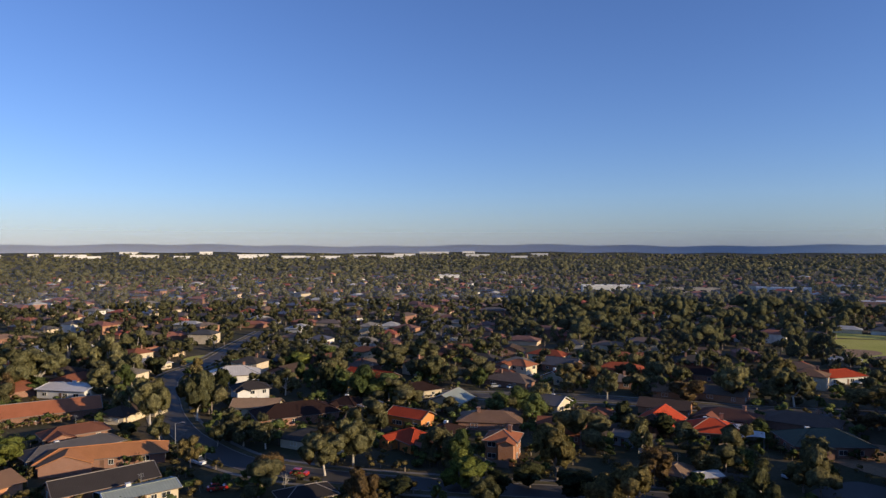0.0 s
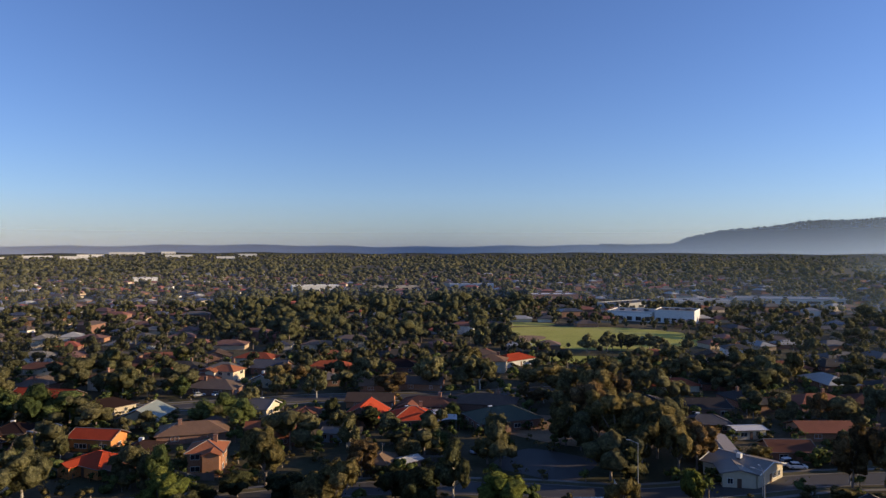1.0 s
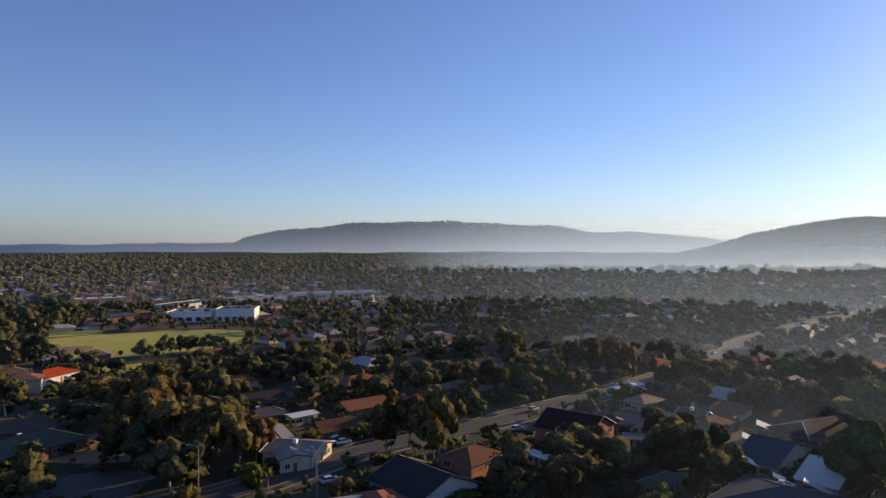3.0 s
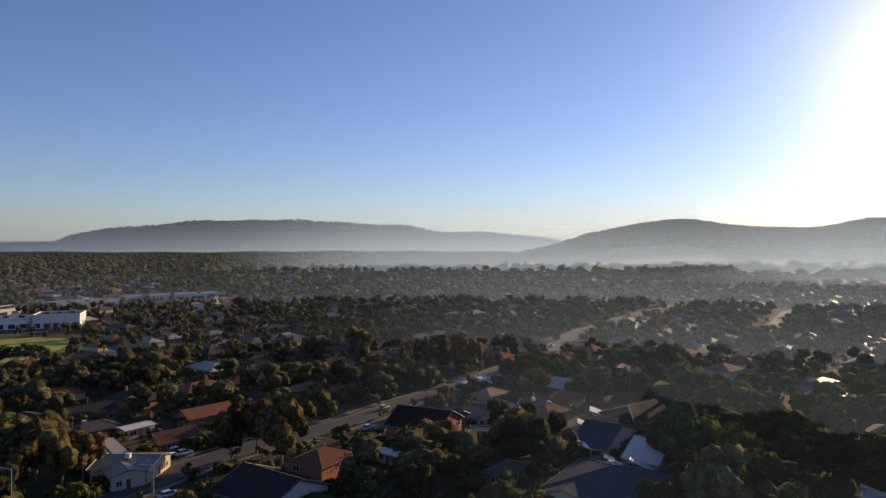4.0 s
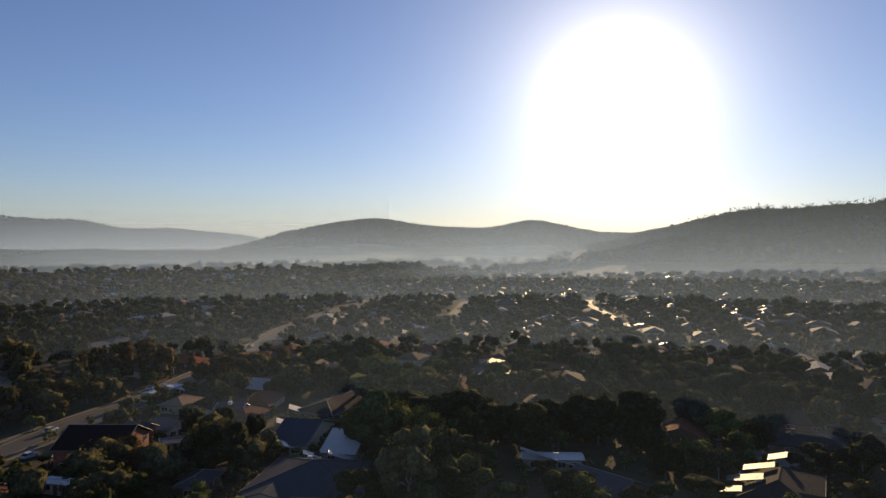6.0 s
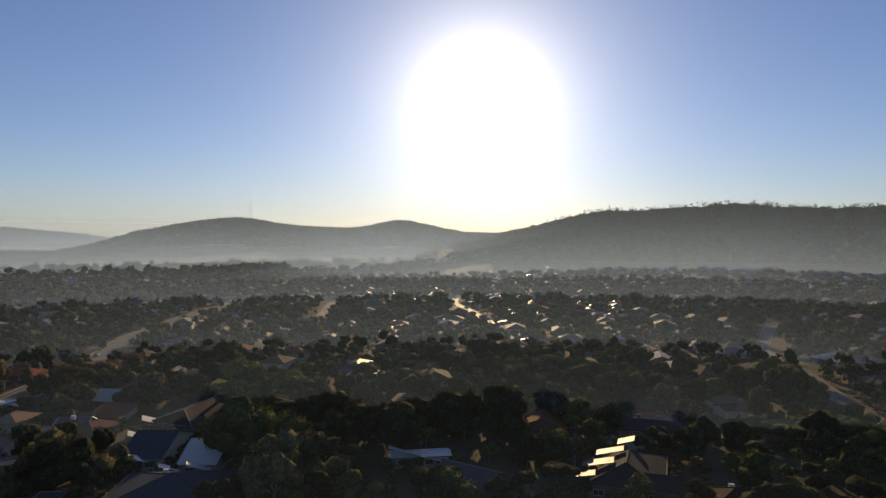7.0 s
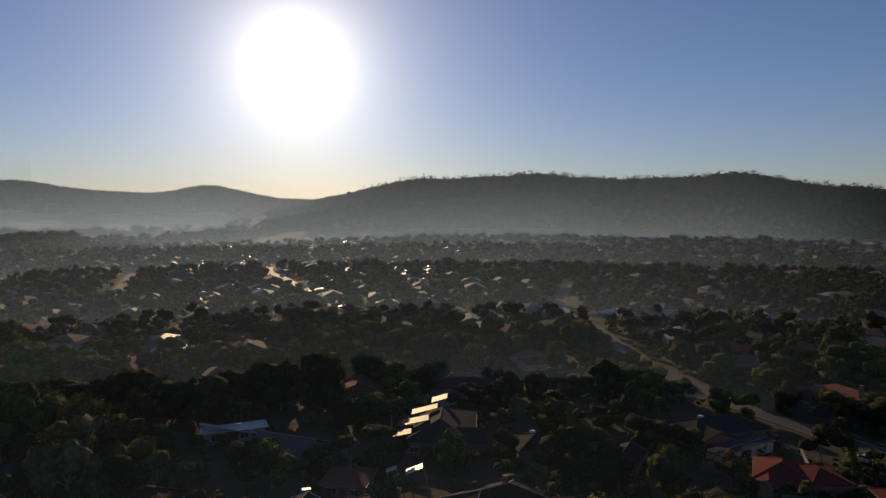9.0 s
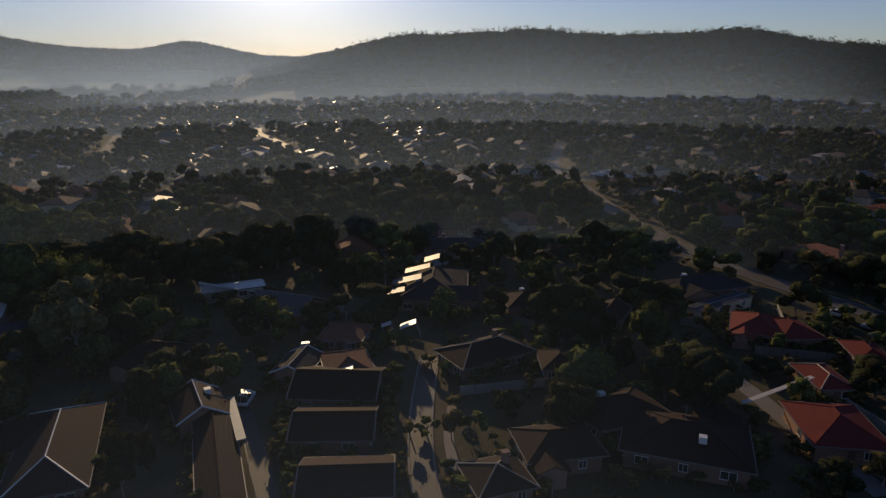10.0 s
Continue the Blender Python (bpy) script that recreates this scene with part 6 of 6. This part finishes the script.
def shade_sail(x, y, rot):
    """White canopies beside the red-roofed house: two curved covers on posts."""
    b = new("shade_canopy")
    for k, (ox, w, z) in enumerate(((0, 6.0, 3.0), (-4.2, 4.0, 4.4))):
        bm = bmesh.new()
        n = 10
        rows = []
        for i in range(n + 1):
            t = i / n
            zz = z + 1.1 * math.sin(math.pi * t * 0.55 + 0.3)
            rows.append([bm.verts.new((ox + (t - 0.5) * w, yy, zz - 0.25 * abs(yy) / 3)) for yy in (-3, -1, 1, 3)])
        for a, c in zip(rows, rows[1:]):
            for j in range(3):
                bm.faces.new((a[j], c[j], c[j + 1], a[j + 1]))
        bmesh.ops.solidify(bm, geom=bm.faces[:], thickness=0.06)
        part("canopy", bm, CANVAS, b)
        for sx in (-0.45, 0.45):
            for sy in (-2.8, 2.8):
                part("post", tube(bmesh.new(), (ox + sx * w, sy, -0.1), (ox + sx * w, sy, z + 0.3), 0.06, 0.06, 6), GALV, b)
    b.matrix_basis = pose(x, y, 0, 0, 0, rot)
    return tagged(b, "white curved shade canopies beside a red-roofed house", "canopy")


shade_sail(80.8, 173.4, -25)


def slab(name, x, y, z, w, d, rot, tilt, facing, material, label, category, thick=0.08, posts=2.4):
    """A thin cover or panel, tilted towards a bearing, on slim posts."""
    b = new(name)
    part("cover" if posts else "panel", boxed(-w / 2, -d / 2, 0, w / 2, d / 2, thick), material, b)
    b.matrix_basis = pose(x, y, z) @ pose(0, 0, 0, 0, 0, -facing) @ pose(0, 0, 0, -tilt) @ pose(0, 0, 0, 0, 0, rot + facing)
    if posts:
        for sx in (-1, 1):
            for sy in (-1, 1):
                part("post", tube(bmesh.new(), (sx * w * 0.47, sy * d * 0.42, -z), (sx * w * 0.47, sy * d * 0.42, 0), 0.05, 0.05, 6), GALV, b)
    return tagged(b, label, category)


def flash_glass():
    m, nt, bs, _ = nodes_of("flash_glass")
    nt.links.new(mixed(nt, grain(nt, 1.5), (0.02, 0.025, 0.04), (0.04, 0.045, 0.06)), bs.inputs["Base Color"])
    bs.inputs["Roughness"].default_value = 0.5
    bs.inputs["Specular IOR Level"].default_value = 0.12
    return m


FLASH_GLASS = flash_glass()
# slabs standing in for bright stepped roof faces, tilted to mirror the low sun
slab("flash_face", 118.8, -77.3, 4.3, 4.4, 3.6, -125, 10, 40, FLASH_GLASS, "glossy slab for a stepped roof face flashing in the low sun", "solar panel", 0.08, 0)
slab("flash_face", 122.9, -83.3, 4.8, 7.0, 4.2, -126, 12, 38, FLASH_GLASS, "glossy slab for a stepped roof face flashing in the low sun", "solar panel", 0.08, 0)
slab("flash_face", 126.8, -89.2, 5.5, 6.2, 3.8, -127, 14, 36, FLASH_GLASS, "glossy slab for a stepped roof face flashing in the low sun", "solar panel", 0.08, 0)
slab("flash_face", 129.3, -95.4, 6.5, 4.0, 4.2, -129, 17, 35, FLASH_GLASS, "glossy slab for a stepped roof face flashing in the low sun", "solar panel", 0.08, 0)
# covers added where roofs flash, many tilted towards the sun's mirror direction
slab("skillion_cover", 146.6, -50.4, 3.0, 15.2, 2.3, -109, 15, -173, ROOFS["pale"], "small pale metal cover added as a bright sun-catching patch", "cover", 0.08, 2.4)
slab("skillion_cover", 104.6, -48.4, 4.0, 1.5, 1.7, -115, 10, 107, ROOFS["pale"], "small pale metal cover added as a bright sun-catching patch", "cover", 0.08, 2.4)
slab("skillion_cover", 105.2, -66.2, 3.2, 2.0, 2.5, -122, 18, 48, ROOFS["pale"], "small pale metal cover added as a bright sun-catching patch", "cover", 0.08, 2.4)
slab("skillion_cover", 102.6, -69.7, 3.2, 3.4, 3.2, -124, 20, 45, ROOFS["pale"], "small pale metal cover added as a bright sun-catching patch", "cover", 0.08, 2.4)
slab("skillion_cover", 91.9, -49.6, 3.6, 2.5, 4.7, -118, 14, 74, ROOFS["pale"], "small pale metal cover added as a bright sun-catching patch", "cover", 0.08, 2.4)
slab("skillion_cover", 96.1, -33.8, 2.2, 1.7, 2.2, -109, 15, 158, ROOFS["pale"], "small pale metal cover added as a bright sun-catching patch", "cover", 0.08, 2.4)
slab("skillion_cover", 203.0, 9.4, 3.0, 6.0, 4.6, -87, 20, -170, ROOFS["pale"], "small pale metal cover added as a bright sun-catching patch", "cover", 0.08, 2.4)
slab("skillion_cover", 188.1, 12.2, 3.0, 5.3, 4.0, -86, 20, -171, ROOFS["pale"], "small pale metal cover added as a bright sun-catching patch", "cover", 0.08, 2.4)
slab("skillion_cover", 167.8, 10.9, 3.0, 10.4, 3.2, -86, 20, -172, ROOFS["pale"], "small pale metal cover added as a bright sun-catching patch", "cover", 0.08, 2.4)
slab("skillion_cover", 158.4, 4.2, 3.0, 4.5, 2.4, -88, 20, -171, ROOFS["pale"], "small pale metal cover added as a bright sun-catching patch", "cover", 0.08, 2.4)
slab("skillion_cover", 156.6, -2.1, 3.0, 5.6, 2.8, -91, 20, -171, ROOFS["pale"], "small pale metal cover added as a bright sun-catching patch", "cover", 0.08, 2.4)
slab("skillion_cover", 242.2, 53.3, 3.0, 7.3, 3.2, -78, 20, -174, ROOFS["pale"], "small pale metal cover added as a bright sun-catching patch", "cover", 0.08, 2.4)
slab("skillion_cover", 168.2, 41.4, 3.0, 2.5, 5.6, -76, 20, -176, ROOFS["pale"], "small pale metal cover added as a bright sun-catching patch", "cover", 0.08, 2.4)
slab("skillion_cover", 338.5, -84.8, 3.4, 6.0, 3.2, -104, 20, -157, ROOFS["pale"], "small pale metal cover added as a bright sun-catching patch", "cover", 0.08, 2.4)
slab("skillion_cover", 382.4, -185.1, 3.4, 9.5, 3.2, -116, 12, -8, ROOFS["pale"], "small pale metal cover added as a bright sun-catching patch", "cover", 0.08, 2.4)
slab("skillion_cover", 304.1, -158.5, 3.4, 10.0, 3.2, -118, 16, 13, ROOFS["pale"], "small pale metal cover added as a bright sun-catching patch", "cover", 0.08, 2.4)
slab("skillion_cover", 241.2, -129.7, 3.4, 6.6, 3.2, -118, 17, 20, ROOFS["pale"], "small pale metal cover added as a bright sun-catching patch", "cover", 0.08, 2.4)
slab("skillion_cover", 234.4, -148.9, 3.4, 6.2, 3.2, -122, 20, 25, ROOFS["pale"], "small pale metal cover added as a bright sun-catching patch", "cover", 0.08, 2.4)
slab("skillion_cover", 229.2, -75.9, 3.0, 2.9, 3.2, -108, 20, -157, ROOFS["pale"], "small pale metal cover added as a bright sun-catching patch", "cover", 0.08, 2.4)
slab("skillion_cover", 203.6, -92.7, 3.0, 6.6, 3.2, -114, 7, 47, ROOFS["pale"], "small pale metal cover added as a bright sun-catching patch", "cover", 0.08, 2.4)
slab("skillion_cover", 356.2, -223.7, 3.4, 4.3, 3.2, -122, 20, 21, ROOFS["pale"], "small pale metal cover added as a bright sun-catching patch", "cover", 0.08, 2.4)
slab("skillion_cover", 523.8, -228.3, 3.4, 10.7, 3.2, -114, 12, -104, ROOFS["pale"], "small pale metal cover added as a bright sun-catching patch", "cover", 0.08, 2.4)
slab("skillion_cover", 935.2, -539.9, 3.0, 16.6, 3.2, -120, 20, 15, ROOFS["pale"], "small pale metal cover added as a bright sun-catching patch", "cover", 0.08, 2.4)
slab("skillion_cover", 1243.4, -699.2, 3.0, 17.0, 3.2, -119, 20, 12, ROOFS["pale"], "small pale metal cover added as a bright sun-catching patch", "cover", 0.08, 2.4)
slab("skillion_cover", 1421.7, -967.6, 3.0, 14.6, 3.2, -124, 20, 22, ROOFS["pale"], "small pale metal cover added as a bright sun-catching patch", "cover", 0.08, 2.4)
slab("skillion_cover", 816.8, -492.0, 3.0, 13.0, 3.2, -121, 20, 17, ROOFS["pale"], "small pale metal cover added as a bright sun-catching patch", "cover", 0.08, 2.4)
slab("skillion_cover", 460.7, -279.9, 3.0, 8.3, 3.2, -121, 20, 19, ROOFS["pale"], "small pale metal cover added as a bright sun-catching patch", "cover", 0.08, 2.4)
slab("skillion_cover", 435.1, -306.6, 3.0, 5.5, 3.2, -125, 20, 24, ROOFS["pale"], "small pale metal cover added as a bright sun-catching patch", "cover", 0.08, 2.4)
slab("skillion_cover", 307.0, -192.1, 3.0, 6.2, 3.2, -122, 20, 22, ROOFS["pale"], "small pale metal cover added as a bright sun-catching patch", "cover", 0.08, 2.4)
slab("skillion_cover", 225.8, -172.2, 3.0, 6.4, 3.2, -127, 20, 29, ROOFS["pale"], "small pale metal cover added as a bright sun-catching patch", "cover", 0.08, 2.4)
slab("awning", 88.0, -29.0, 2.9, 14.7, 1.3, -14, 6, 40, ROOFS["sage"], "long narrow pale green sheet awning along a house", "awning")
slab("carport", 44.4, -101.5, 2.6, 13.2, 1.0, 66, 14, 40, ROOFS["pale"], "narrow white carport roof shining in the sun", "carport")
strip_object("driveway", [ribbon(DRIVES[0], -1.7, 1.7, 0.0, 0.05)], CONCRETE, "pale concrete driveway running between houses", "driveway")
strip_object("driveway", [ribbon(DRIVES[1], -1.4, 1.4, 0.0, 0.05)], ASPHALT, "narrow asphalt driveway beside a house", "driveway")
strip_object("footpath", [ribbon(smooth_line([(78, -57), (72, -51.5), (66, -47.5), (59, -44), (50, -40)]), 2.9, 4.4, 0.0, 0.1)], CONCRETE, "pale curved concrete footpath along the court", "footpath")
